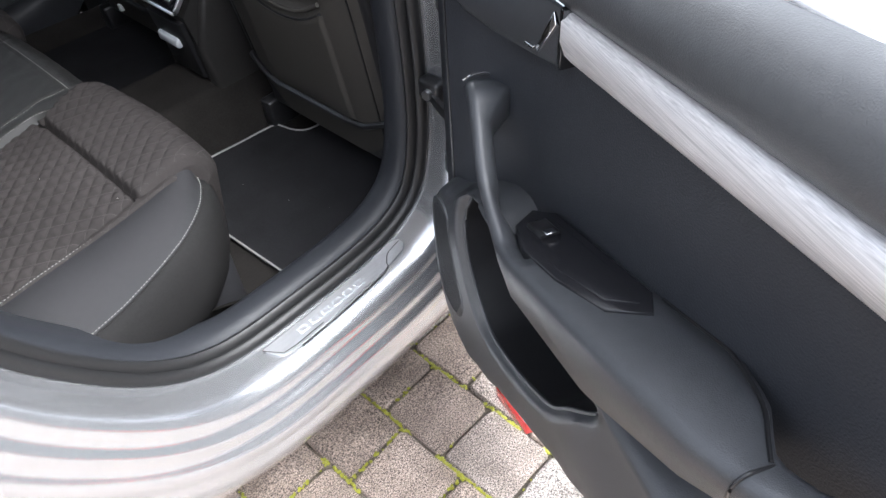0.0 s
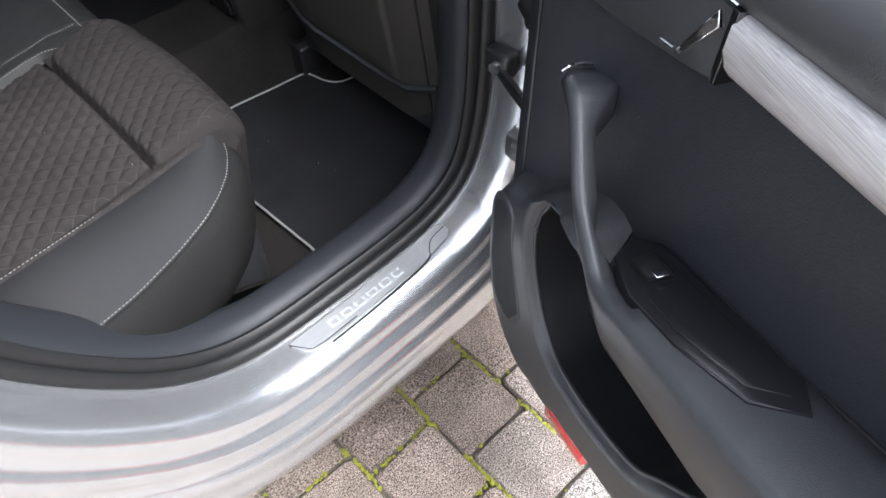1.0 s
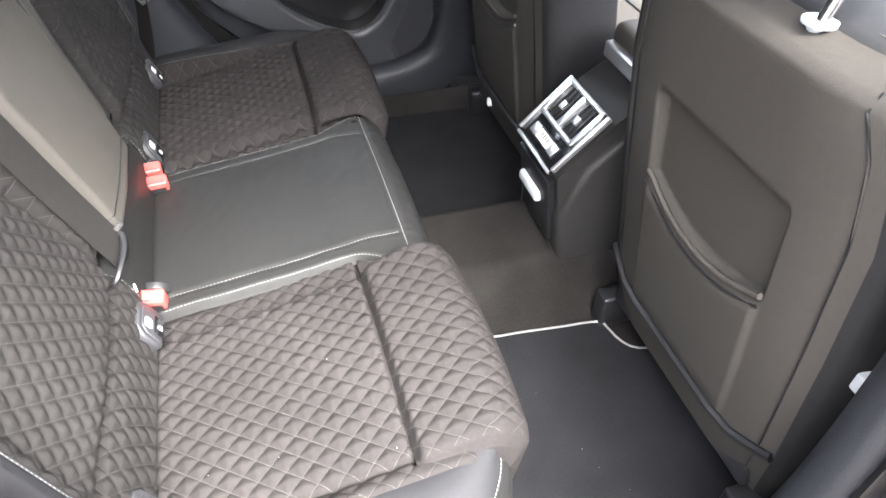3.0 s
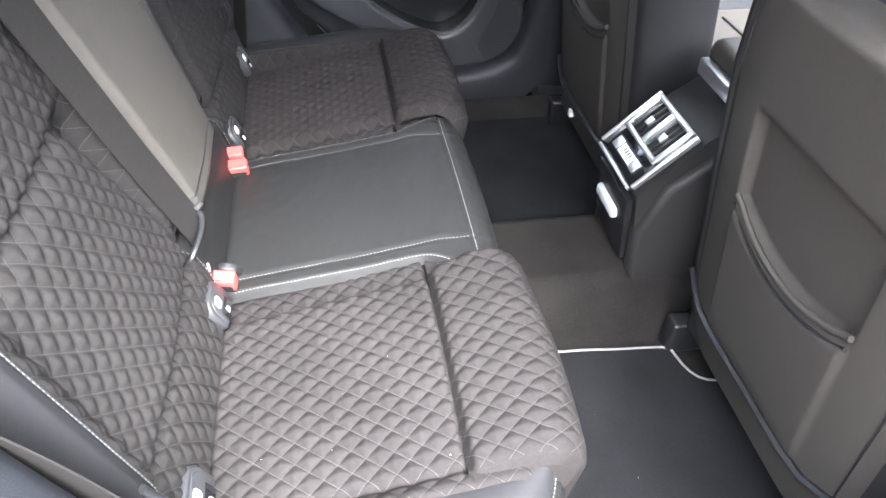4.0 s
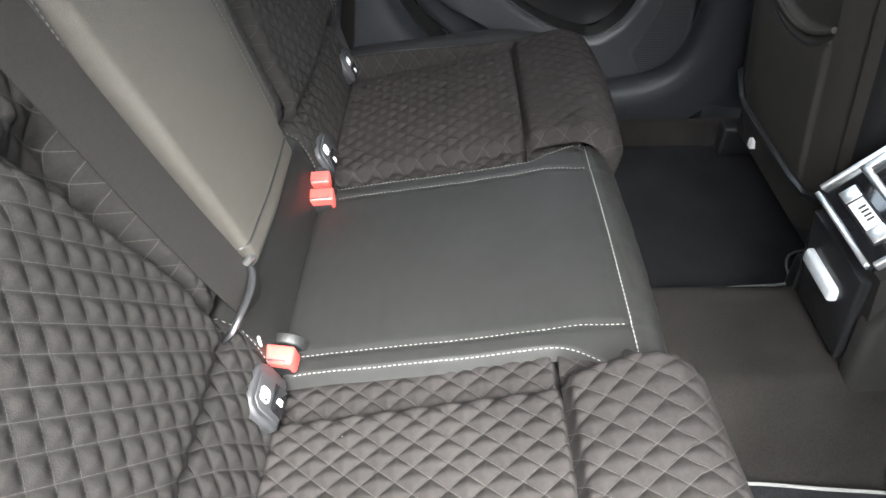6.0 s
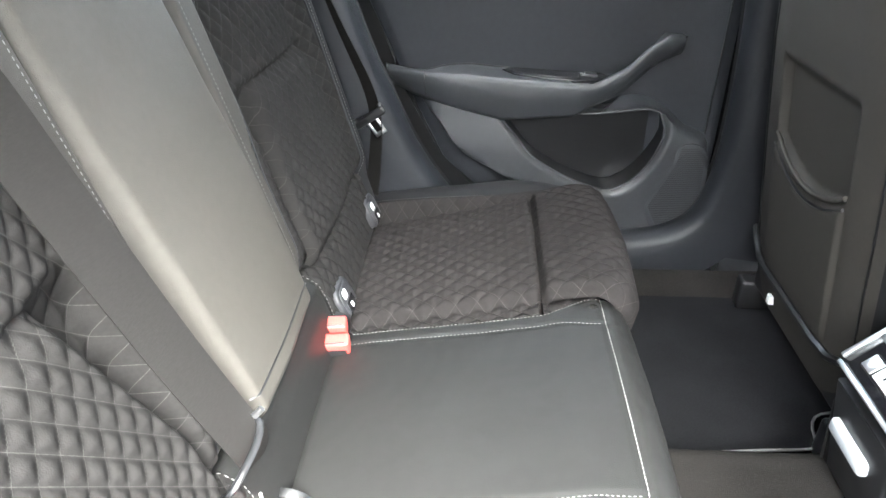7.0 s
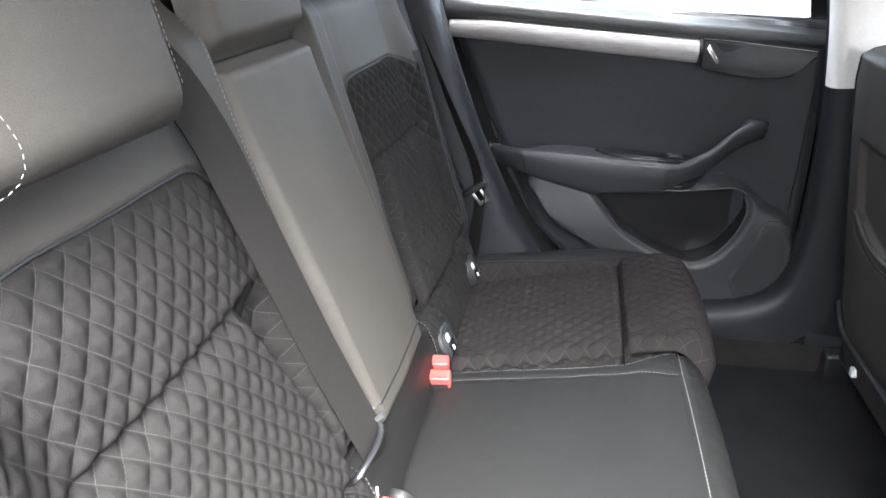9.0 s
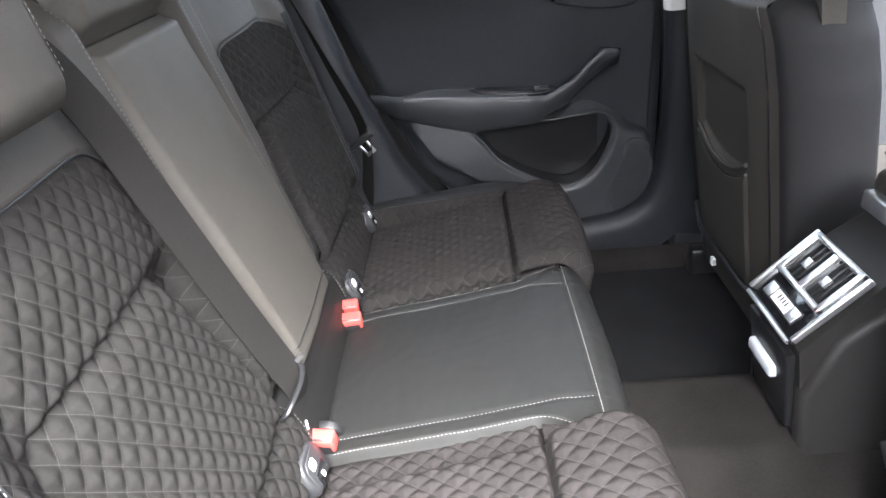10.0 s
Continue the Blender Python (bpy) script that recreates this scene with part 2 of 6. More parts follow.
def rbox(a, b, r=0.004, seg=2, m=None):
    """A box from corner a to corner b with rounded edges."""
    bm = bmesh.new()
    bmesh.ops.create_cube(bm, size=1)
    for v in bm.verts:
        v.co = [a[i] if v.co[i] < 0 else b[i] for i in range(3)]
    if r > 0:
        r = min(r, 0.49 * min(abs(b[i] - a[i]) for i in range(3)))
        bmesh.ops.bevel(bm, geom=bm.edges[:], offset=r, segments=seg, profile=0.5, affect="EDGES")
    if m is not None:
        bm.transform(m)
    return bm


def prism(poly, lo, hi, to, r=0.0, seg=2):
    """A plate: a polygon in two coordinates drawn out from lo to hi; to(a, b, h) gives the place."""
    bm = bmesh.new()
    low = [bm.verts.new(to(a, b, lo)) for a, b in poly]
    top = [bm.verts.new(to(a, b, hi)) for a, b in poly]
    n = len(poly)
    bm.faces.new(low[::-1])
    cap = bm.faces.new(top)
    for i in range(n):
        bm.faces.new((low[i], low[(i + 1) % n], top[(i + 1) % n], top[i]))
    if r > 0:
        bmesh.ops.bevel(bm, geom=list(cap.edges), offset=r, segments=seg, profile=0.5, affect="EDGES")
    return bm


def smooth_path(points, step=0.01, closed=False):
    """A Catmull-Rom line through the points, evenly sampled."""
    p = [Vector(q) for q in points]
    n = len(p)
    out = []
    for i in range(n if closed else n - 1):
        a, b = (p[(i - 1) % n], p[i % n]) if closed or i else (p[0] * 2 - p[1], p[0])
        c = p[(i + 1) % n]
        d = p[(i + 2) % n] if closed or i + 2 < n else c * 2 - b
        k = max(2, int((c - b).length / step))
        for j in range(k):
            t = j / k
            out.append(0.5 * ((2 * b) + (c - a) * t + (2 * a - 5 * b + 4 * c - d) * t * t + (3 * b - a - 3 * c + d) * t ** 3))
    if not closed:
        out.append(p[-1])
    return out


def tube(points, radius, sides=8, closed=False, flat=1.0, up=(0, 0, 1)):
    """A round (or flattened) rod along a line of points."""
    bm = bmesh.new()
    pts = [Vector(p) for p in points]
    n = len(pts)
    rings = []
    for i, p in enumerate(pts):
        t = (pts[(i + 1) % n] - pts[i - 1]) if closed else (pts[min(i + 1, n - 1)] - pts[max(i - 1, 0)])
        t.normalize()
        u = Vector(up)
        s = t.cross(u)
        if s.length < 1e-4:
            s = t.cross(Vector((0.3, 1, 0.2)))
        s.normalize()
        w = s.cross(t)
        rings.append([bm.verts.new(p + s * radius * math.cos(2 * math.pi * k / sides) + w * radius * flat * math.sin(2 * math.pi * k / sides)) for k in range(sides)])
    for i in range(n if closed else n - 1):
        a, b = rings[i], rings[(i + 1) % n]
        for k in range(sides):
            bm.faces.new((a[k], a[(k + 1) % sides], b[(k + 1) % sides], b[k]))
    if not closed:
        bm.faces.new(rings[0][::-1])
        bm.faces.new(rings[-1])
    return bm


def strap(points, width, thick, across):
    """A flat band along points; across: its cross direction at each point."""
    bm = bmesh.new()
    pts = [Vector(p) for p in points]
    rows = []
    for i, p in enumerate(pts):
        t = (pts[min(i + 1, len(pts) - 1)] - pts[max(i - 1, 0)]).normalized()
        c = Vector(across[i] if isinstance(across, list) else across)
        c = (c - t * c.dot(t)).normalized()
        nrm = t.cross(c)
        rows.append([bm.verts.new(p + c * width / 2 * a + nrm * thick / 2 * b) for a, b in ((-1, -1), (-1, 1), (-0.5, 1.2), (0.5, 1.2), (1, 1), (1, -1))])
    for a, b in zip(rows, rows[1:]):
        for k in range(6):
            bm.faces.new((a[k], a[(k + 1) % 6], b[(k + 1) % 6], b[k]))
    bm.faces.new(rows[0][::-1])
    bm.faces.new(rows[-1])
    return bm


def stitches(points, length=0.0042, gap=0.0026, radius=0.0008, lift=0.0004, normal=None, spread=0.0):
    """A row of single thread stitches along a line."""
    pts = [Vector(p) for p in points]
    verts, faces = [], []
    run, want = 0.0, 0.0
    for i in range(len(pts) - 1):
        a, b = pts[i], pts[i + 1]
        seg = (b - a).length
        if seg < 1e-7:
            continue
        t = (b - a) / seg
        n = Vector(normal(a) if callable(normal) else (normal or (0, 0, 1)))
        s = t.cross(n).normalized()
        n = s.cross(t)
        while want < run + seg:
            c = a + t * (want - run) + n * lift
            k = len(verts)
            for e, h in ((-0.5, 0.35), (-0.2, 1.0), (0.2, 1.0), (0.5, 0.35)):
                for q, z in ((-1, 0.0), (0, 1.0), (1, 0.0)):
                    verts.append(c + t * length * e + s * (radius * q * h + spread * e) + n * radius * z * h)
            for r in range(3):
                for q in range(2):
                    o = k + r * 3 + q
                    faces.append((o, o + 3, o + 4, o + 1))
            want += length + gap
        run += seg
    return verts, faces


def sheet(xs, ys, fn, skip=None):
    """A grid of points fn(x, y); skip(x, y) leaves a cell out."""
    nx, ny = len(xs), len(ys)
    verts = [fn(x, y) for x in xs for y in ys]
    faces = []
    for i in range(nx - 1):
        for j in range(ny - 1):
            if skip and skip(0.5 * (xs[i] + xs[i + 1]), 0.5 * (ys[j] + ys[j + 1])):
                continue
            faces.append((i * ny + j, (i + 1) * ny + j, (i + 1) * ny + j + 1, i * ny + j + 1))
    return verts, faces


def used_only(verts, faces, uv):
    keep = sorted({i for f in faces for i in f})
    at = {k: n for n, k in enumerate(keep)}
    return [verts[k] for k in keep], [tuple(at[i] for i in f) for f in faces], [uv[k] for k in keep]


def grid_uv(xs, ys, wide, tall):
    return [(x / wide, y / tall) for x in xs for y in ys]


def pitch_span(a, b, pitch, phase, n):
    """Values from a to b that fall on the seams' crossings and on even steps between them."""
    d = pitch / (2 * n)
    return [phase + k * d for k in range(math.floor((a - phase) / d), math.ceil((b - phase) / d) + 1)]


def quilted_sheet(ps, qs, wide, tall, phase, fn):
    """A grid whose cells are split along the nearer seam; gives points, triangles, seam coordinates and each triangle's cell."""
    m = len(qs)
    verts = [fn(p, q) for p in ps for q in qs]
    uv = [((p - phase[0]) / wide, (q - phase[1]) / tall) for p in ps for q in qs]
    faces, cells = [], []
    for i in range(len(ps) - 1):
        for j in range(m - 1):
            u, v = (0.5 * (ps[i] + ps[i + 1]) - phase[0]) / wide, (0.5 * (qs[j] + qs[j + 1]) - phase[1]) / tall
            a, b = u + v, u - v
            k, l, r, t = i * m + j, (i + 1) * m + j, (i + 1) * m + j + 1, i * m + j + 1
            faces += [(k, l, t), (l, r, t)] if abs(a - round(a)) < abs(b - round(b)) else [(k, l, r), (k, r, t)]
            cells += [(i, j)] * 2
    return verts, faces, uv, cells


def span(a, b, step):
    return list(np.linspace(a, b, max(2, int(round(abs(b - a) / step)) + 1)))


def ease(a, b, x):
    t = min(1.0, max(0.0, (x - a) / (b - a)))
    return t * t * (3 - 2 * t)


def quilt(p, q, wide, tall, height):
    """Relief of diamond quilting: flat-sided pillows between two crossing rows of seams."""
    a, b = p / wide + q / tall, p / wide - q / tall
    da, db = abs(a - round(a)) * 2, abs(b - round(b)) * 2
    k = min(da, db)
    return height * (0.62 * (1 - (1 - k) ** 1.6) + 0.38 * math.sqrt(da * db))


def groove(d, depth, width):
    return -depth * math.exp(-((d / width) ** 2))


# ------------------------------------------------------------------ ground
def build_ground():
    bm = bmesh.new()
    bmesh.ops.create_grid(bm, x_segments=1, y_segments=1, size=400)
    bm.transform(Matrix.Translation((0, 0, -0.012)))
    g = part("ground", bm, M_SOIL, smooth=False)
    return tagged(g, "dark soil in the joints of the paved yard", "ground", kind="structure")


GROUND = build_ground()


def sky_block(name, a, b):
    """A plain rendered wall closing the yard; unseen, added to block low sky light."""
    return tagged(part(name, rbox(a, b, 0.02, 2), M_RENDER), "plain grey rendered wall, unseen, added to block low sky light", "wall", kind="structure")


sky_block("sky_block_south", (-5.6, -4.6, -0.02), (6.9, -4.35, 2.5))
sky_block("sky_block_west", (-5.6, -4.345, -0.02), (-5.35, 5.2, 2.5))

# ------------------------------------------------------------------ car body, side with the open door
Y_SEAL = -0.72
OPENING = [(0.60, 1.30), (0.66, 1.20), (0.715, 1.0), (0.742, 0.80), (0.750, 0.60), (0.742, 0.47), (0.715, 0.385), (0.66, 0.340),
           (0.58, 0.322), (0.46, 0.318), (0.34, 0.322), (0.265, 0.345), (0.205, 0.39), (0.155, 0.452), (0.105, 0.535),
           (0.066, 0.625), (0.034, 0.70), (0.0, 0.80), (-0.04, 0.93), (-0.07, 1.06), (-0.06, 1.18), (0.0, 1.28)]


def opening_path(step=0.012):
    return smooth_path([(x, 0, z) for x, z in OPENING], step)


def frame_sweep(profile, path, side=1.0, closed=False):
    """Draws a section along the door opening. Section points: outwards from the opening's edge, and y."""
    bm = bmesh.new()
    rows = []
    n = len(path)
    for i, p in enumerate(path):
        t = (path[min(i + 1, n - 1)] - path[max(i - 1, 0)]).normalized()
        out = Vector((-t.z, 0, t.x))
        section = profile(p) if callable(profile) else profile
        rows.append([bm.verts.new(Vector((p.x, 0, p.z)) + out * a + Vector((0, b * side, 0))) for a, b in section])
    m = len(rows[0])
    for a, b in zip(rows, rows[1:]):
        for k in range(m if closed else m - 1):
            q = (k + 1) % m
            bm.faces.new((a[k], a[q], b[q], b[k]))
    return bm


BODY = thing("car_body", "silver painted car body on a paved yard, one rear door open", "car", at=(0.3, 0, 0))
PATH_O = opening_path()
SECTION_PAINT = [(-0.006, -0.700), (0.000, -0.716), (0.0035, -0.728), (0.005, -0.742), (0.006, -0.760), (0.009, -0.775), (0.013, -0.786),
                 (0.018, -0.7935), (0.025, -0.7980), (0.032, -0.8000), (0.0375, -0.8020), (0.0420, -0.8065), (0.0455, -0.8120), (0.0505, -0.8155), (0.0575, -0.8165), (0.0640, -0.8180),
                 (0.0685, -0.8225), (0.0730, -0.8275), (0.0800, -0.8305), (0.0890, -0.8310), (0.0960, -0.8320), (0.1020, -0.8350), (0.1110, -0.8365), (0.1250, -0.8340), (0.150, -0.822),
                 (0.175, -0.806), (0.195, -0.788), (0.21, -0.76)]
SECTION_SEAL = [(-0.014, -0.696), (-0.020, -0.699), (-0.023, -0.705), (-0.019, -0.711), (-0.010, -0.713), (-0.010, -0.716), (-0.014, -0.719), (-0.012, -0.725),
                (-0.004, -0.729), (0.002, -0.727), (0.003, -0.716), (0.000, -0.698)]


def SECTION_TRIM(p):
    k = ease(0.36, 0.14, p.x) * 0.030
    return [(0.085, -0.630 + k), (0.02, -0.633 + k), (-0.004, -0.637 + k), (-0.016, -0.643 + k), (-0.022, -0.652 + 0.8 * k), (-0.025, -0.664 + 0.6 * k), (-0.0255, -0.678 + 0.3 * k), (-0.023, -0.689 + 0.1 * k), (-0.017, -0.696), (-0.010, -0.700)]


part("side_panel", frame_sweep(SECTION_PAINT, PATH_O), M_PAINT, BODY, "glossy silver metallic paint")
part("door_seal", frame_sweep(SECTION_SEAL, PATH_O, closed=True), M_RUBBER, BODY, "black rubber door seal")
PATH_UP = [p for p in PATH_O if p.z > 0.822 and p.x > 0.5]
PATH_LOW = PATH_O[len(PATH_UP) - 1:]
part("sill_trim", frame_sweep(SECTION_TRIM, PATH_LOW), M_TRIM, BODY, "blue-grey grained plastic inner trim")
part("pillar_trim", frame_sweep(SECTION_TRIM, PATH_UP), M_CREAM, BODY, "pale upper pillar trim")
part("trim_groove", tube([p + Vector((-t * 0, 0, 0)) for p, t in ((Vector((q.x, -0.6970, q.z)), 0) for q in PATH_O)], 0.0035, 6), M_BLACK, BODY, "black gap beside the trim")
# the other side, seen from inside
part("side_panel", frame_sweep(SECTION_PAINT[12:], PATH_O, -1), M_PAINT, BODY, "glossy silver metallic paint")
# flange blackened and a black sheet added: shade in the shut door's gap
part("shaded_flange", frame_sweep(SECTION_PAINT[:13], PATH_O, -1), M_RUBBER, BODY, "body flange behind the shut door, coloured black for its shade")
part("gap_shade", frame_sweep(lambda p: [(0.056, -0.812), (0.0, -0.806), (-0.11 + 0.085 * ease(0.86, 0.92, p.z), -0.800)], PATH_O, -1), M_RUBBER, BODY, "black sheet added for the shade in the gap round the shut door")
part("door_seal", frame_sweep(SECTION_SEAL, PATH_O, -1, True), M_RUBBER, BODY, "black rubber door seal")
part("sill_trim", frame_sweep(SECTION_TRIM, PATH_LOW, -1), M_TRIM, BODY, "blue-grey grained plastic inner trim")
part("pillar_trim", frame_sweep(SECTION_TRIM, PATH_UP, -1), M_CREAM, BODY, "pale upper pillar trim")


def closed_box(a, b, mat, name, label, r=0.01):
    part(name, rbox(a, b, r), mat, BODY, label)


# floor pan, walls that close the car, roof with headliner
closed_box((-0.45, -0.66, 0.12), (1.75, 0.66, 0.205), M_DARK, "floor_pan", "dark floor pan")
closed_box((-0.75, -0.70, 0.20), (-0.42, 0.70, 0.95), M_DARK, "rear_bulkhead", "dark wall behind the rear seat")
closed_box((1.60, -0.72, 0.20), (1.80, 0.72, 0.92), M_PLASTIC, "dashboard", "dark dashboard")
closed_box((-0.70, -0.62, 1.345), (1.35, 0.62, 1.385), M_CREAM, "headliner", "pale grey roof lining", 0.015)
closed_box((-0.70, -0.60, 1.389), (1.33, 0.60, 1.425), M_PAINT, "roof_skin", "silver painted roof", 0.015)
for s in (1, -1):
    part("roof_rail", tube(smooth_path([(1.75, s * 0.66, 0.98), (1.35, s * 0.62, 1.24), (1.0, s * 0.61, 1.345), (0.3, s * 0.60, 1.37), (-0.45, s * 0.60, 1.335), (-0.9, s * 0.60, 1.18), (-1.2, s * 0.62, 0.98)], 0.05), 0.045, 10), M_CREAM, BODY, "pale roof rail")
    part("rear_pillar", prism([(-0.10, 0.92), (-0.16, 1.08), (-0.33, 1.30), (-0.58, 1.32), (-0.95, 1.0), (-0.80, 0.50), (-0.10, 0.55)], s * 0.655, s * 0.70,
                              lambda a, b, h: (a, h, b), 0.0), M_CREAM if s > 0 else M_TRIM, BODY, "inner trim of the rear pillar")
    part("front_side", prism([(0.80, 0.14), (1.72, 0.14), (1.72, 0.92), (0.80, 0.90)], s * 0.74, s * 0.80, lambda a, b, h: (a, h, b)), M_PLASTIC, BODY, "front door, shut")
    part("body_skin", prism([(0.82, 0.14), (1.72, 0.14), (1.72, 0.92), (0.82, 0.90)], s * 0.803, s * 0.86, lambda a, b, h: (a, h, b), 0.01), M_PAINT, BODY, "silver front door skin")

# trim between the rear seat backs and the door openings
for s in (1, -1):
    rows = []
    for z in span(0.36, 1.22, 0.03):
        x = float(np.interp(z, [0.36, 0.50, 0.70, 0.90, 1.05, 1.22], [0.060, 0.035, -0.015, -0.060, -0.105, -0.16]))
        rows.append([Vector((x - 0.06, s * 0.560, z)), Vector((x - 0.012, s * 0.570, z)), Vector((x + 0.002, s * 0.585, z)), Vector((x + 0.004, s * 0.62, z)), Vector((x + 0.010, s * 0.65, z)), Vector((x + 0.016, s * 0.668, z)), Vector((x + 0.006, s * 0.690, z))])
    verts = [v for r in rows for v in r]
    n = len(rows[0])
    link("side_trim", verts, [(i * n + k, (i + 1) * n + k, (i + 1) * n + k + 1, i * n + k + 1) for i in range(len(rows) - 1) for k in range(n - 1)], M_TRIM, BODY, "dark blue-grey side trim beside the seat back")

# pale upper trim and dark lower trim of the middle pillars
for s in (1, -1):
    part("pillar_trim_upper", prism([(0.742, 0.815), (0.80, 0.80), (0.90, 0.80), (0.86, 1.0), (0.74, 1.32), (0.60, 1.32), (0.70, 1.05)], s * 0.665, s * 0.715,
                                    lambda a, b, h: (a, h, b), 0.0), M_CREAM, BODY, "pale fabric-covered upper pillar trim")
    part("pillar_trim_lower", prism([(0.752, 0.30), (0.90, 0.28), (0.90, 0.80), (0.752, 0.812)], s * 0.655, s * 0.72, lambda a, b, h: (a, h, b), 0.0), M_TRIM, BODY, "dark lower pillar trim")

# scuff plate on the sill
PLATE_POLY = [(0.352, -0.7370), (0.585, -0.7320), (0.632, -0.7310), (0.640, -0.738), (0.643, -0.752), (0.634, -0.7600), (0.60, -0.7620), (0.40, -0.7680), (0.368, -0.7670)]


def sill_z(y):
    a = np.interp(-y, [0.700, 0.716, 0.728, 0.742, 0.760, 0.775, 0.790], [-0.006, 0.0, 0.0035, 0.005, 0.006, 0.009, 0.014])
    return a


def on_sill(x, y, h):
    z = np.interp(x, [0.265, 0.34, 0.46, 0.58, 0.66], [0.345, 0.322, 0.318, 0.322, 0.340])
    return (x, y, z - sill_z(y) + h)


SCUFF = thing("scuff_plate", "brushed aluminium sill plate with raised bars on the door sill", "scuff plate", at=(0.5, -0.75, 0.315))


def dense(poly, k=8):
    out = []
    for (a, b), (c, d) in zip(poly, poly[1:] + poly[:1]):
        out += [(a + (c - a) * i / k, b + (d - b) * i / k) for i in range(k)]
    return out


def strip_on_sill(x0, x1, y0, y1, lo, hi, r=0.0006):
    xs = span(x0, x1, 0.01)
    bm = bmesh.new()
    rows = [[bm.verts.new(on_sill(x, y, h)) for y, h in ((y0(x), lo), (y0(x), hi), (y1(x), hi), (y1(x), lo))] for x in xs]
    for a, b in zip(rows, rows[1:]):
        for k in range(4):
            bm.faces.new((a[k], a[(k + 1) % 4], b[(k + 1) % 4], b[k]))
    bm.faces.new(rows[0][::-1])
    bm.faces.new(rows[-1])
    return bm


def plate_top(x):
    return np.interp(x, [0.352, 0.60, 0.63, 0.643], [-0.7375, -0.7315, -0.732, -0.741])


def plate_low(x):
    return np.interp(x, [0.352, 0.366, 0.40, 0.60, 0.634, 0.643], [-0.7395, -0.765, -0.768, -0.7620, -0.760, -0.751])


part("plate", strip_on_sill(0.354, 0.642, plate_top, plate_low, 0.0002, 0.0016), M_SCUFF, SCUFF)
GROOVE_PTS = [(0.40, -0.7725), (0.50, -0.7700), (0.585, -0.7655), (0.597, -0.757), (0.612, -0.745), (0.64, -0.7435)]
part("step_line", tube([on_sill(x, y, 0.0012) for x, y in [(q.x, q.y) for q in smooth_path([(a, b, 0) for a, b in GROOVE_PTS], 0.006)]], 0.0011, 5), M_BLACK, SCUFF, "thin dark outline")
part("edge_line", tube([on_sill(x, y, 0.0012) for x, y in ((0.352, -0.7385), (0.362, -0.752), (0.372, -0.7635), (0.395, -0.7655), (0.45, -0.7635))], 0.0009, 5), M_BLACK, SCUFF, "thin dark outline")
for i in range(6):
    x0 = 0.412 + i * 0.0235
    part("bar", strip_on_sill(x0, x0 + 0.017, lambda x: -0.7445, lambda x: -0.7565, 0.0014, 0.0022), M_GREYP, SCUFF, "grey raised bar")
    part("bar_face", strip_on_sill(x0 + 0.0028, x0 + 0.0142, lambda x: -0.7468, lambda x: -0.7542, 0.0020, 0.0026), M_SCUFF, SCUFF)

# door check strap and bolts on the middle pillar
CHECK = thing("door_check", "black steel door check strap bolted to the silver pillar", "door hardware", at=(0.742, -0.745, 0.56))
part("strap", strap(smooth_path([(0.735, -0.742, 0.582), (0.730, -0.768, 0.570), (0.728, -0.795, 0.556), (0.727, -0.822, 0.541), (0.726, -0.848, 0.528)], 0.01), 0.016, 0.007, (0, 0.4, 1)), M_BLACK, CHECK)
part("bracket", rbox((0.730, -0.770, 0.562), (0.756, -0.728, 0.598), 0.006), M_BLACK, CHECK)
part("bolt", tube([(0.738, -0.752, 0.580), (0.722, -0.753, 0.580)], 0.008, 12), M_STEEL, CHECK, "zinc bolt head")
BOOT = thing("cable_boot", "black rubber cable boot between the pillar and the door", "cable", at=(0.76, -0.80, 0.645))
part("sleeve", tube(smooth_path([(0.765, -0.77, 0.668), (0.755, -0.80, 0.655), (0.745, -0.825, 0.640), (0.735, -0.85, 0.62)], 0.006), 0.019, 12), M_RUBBER, BOOT)
for k in range(5):
    c = Vector((0.758 - 0.005 * k, -0.792 - 0.011 * k, 0.658 - 0.007 * k))
    part("ring", tube([c, c + Vector((-0.002, -0.005, -0.003))], 0.0215, 12), M_RUBBER, BOOT)
for z in (0.455, 0.735):
    H = part("hinge", joined(rbox((0.735, -0.835, z - 0.022), (0.775, -0.770, z + 0.022), 0.006), rbox((0.728, -0.815, z - 0.014), (0.742, -0.785, z + 0.014), 0.004)), M_STEEL, BODY, "grey steel door hinge")
    part("pin", tube([(0.735, -0.838, z - 0.034), (0.735, -0.838, z + 0.030)], 0.011, 12), M_STEEL, H)

# ------------------------------------------------------------------ floor inside
FLOOR_Z = 0.232


def build_floor():
    ys = span(-0.62, 0.62, 0.01)
    xs = span(-0.02, 1.6, 0.03)

    def z(x, y):
        a = abs(y)
        hump = 0.108 * (1 - ease(0.075, 0.165, a))
        side = 0.06 * ease(0.583, 0.615, a)
        rear = 0.05 * (1 - ease(0.30, 0.46, x))
        return (x, y, FLOOR_Z - 0.006 + hump + side + rear * (1 - hump / 0.108) + 0.0012 * noise.noise(Vector((x * 60, y * 60, 0))))

    v, f = sheet(xs, ys, z)
    o = link("floor_carpet", v, f, M_CARPET_G, label="")
    return tagged(o, "dark grey needle-felt floor carpet over the tunnel", "carpet", kind="structure")


build_floor()


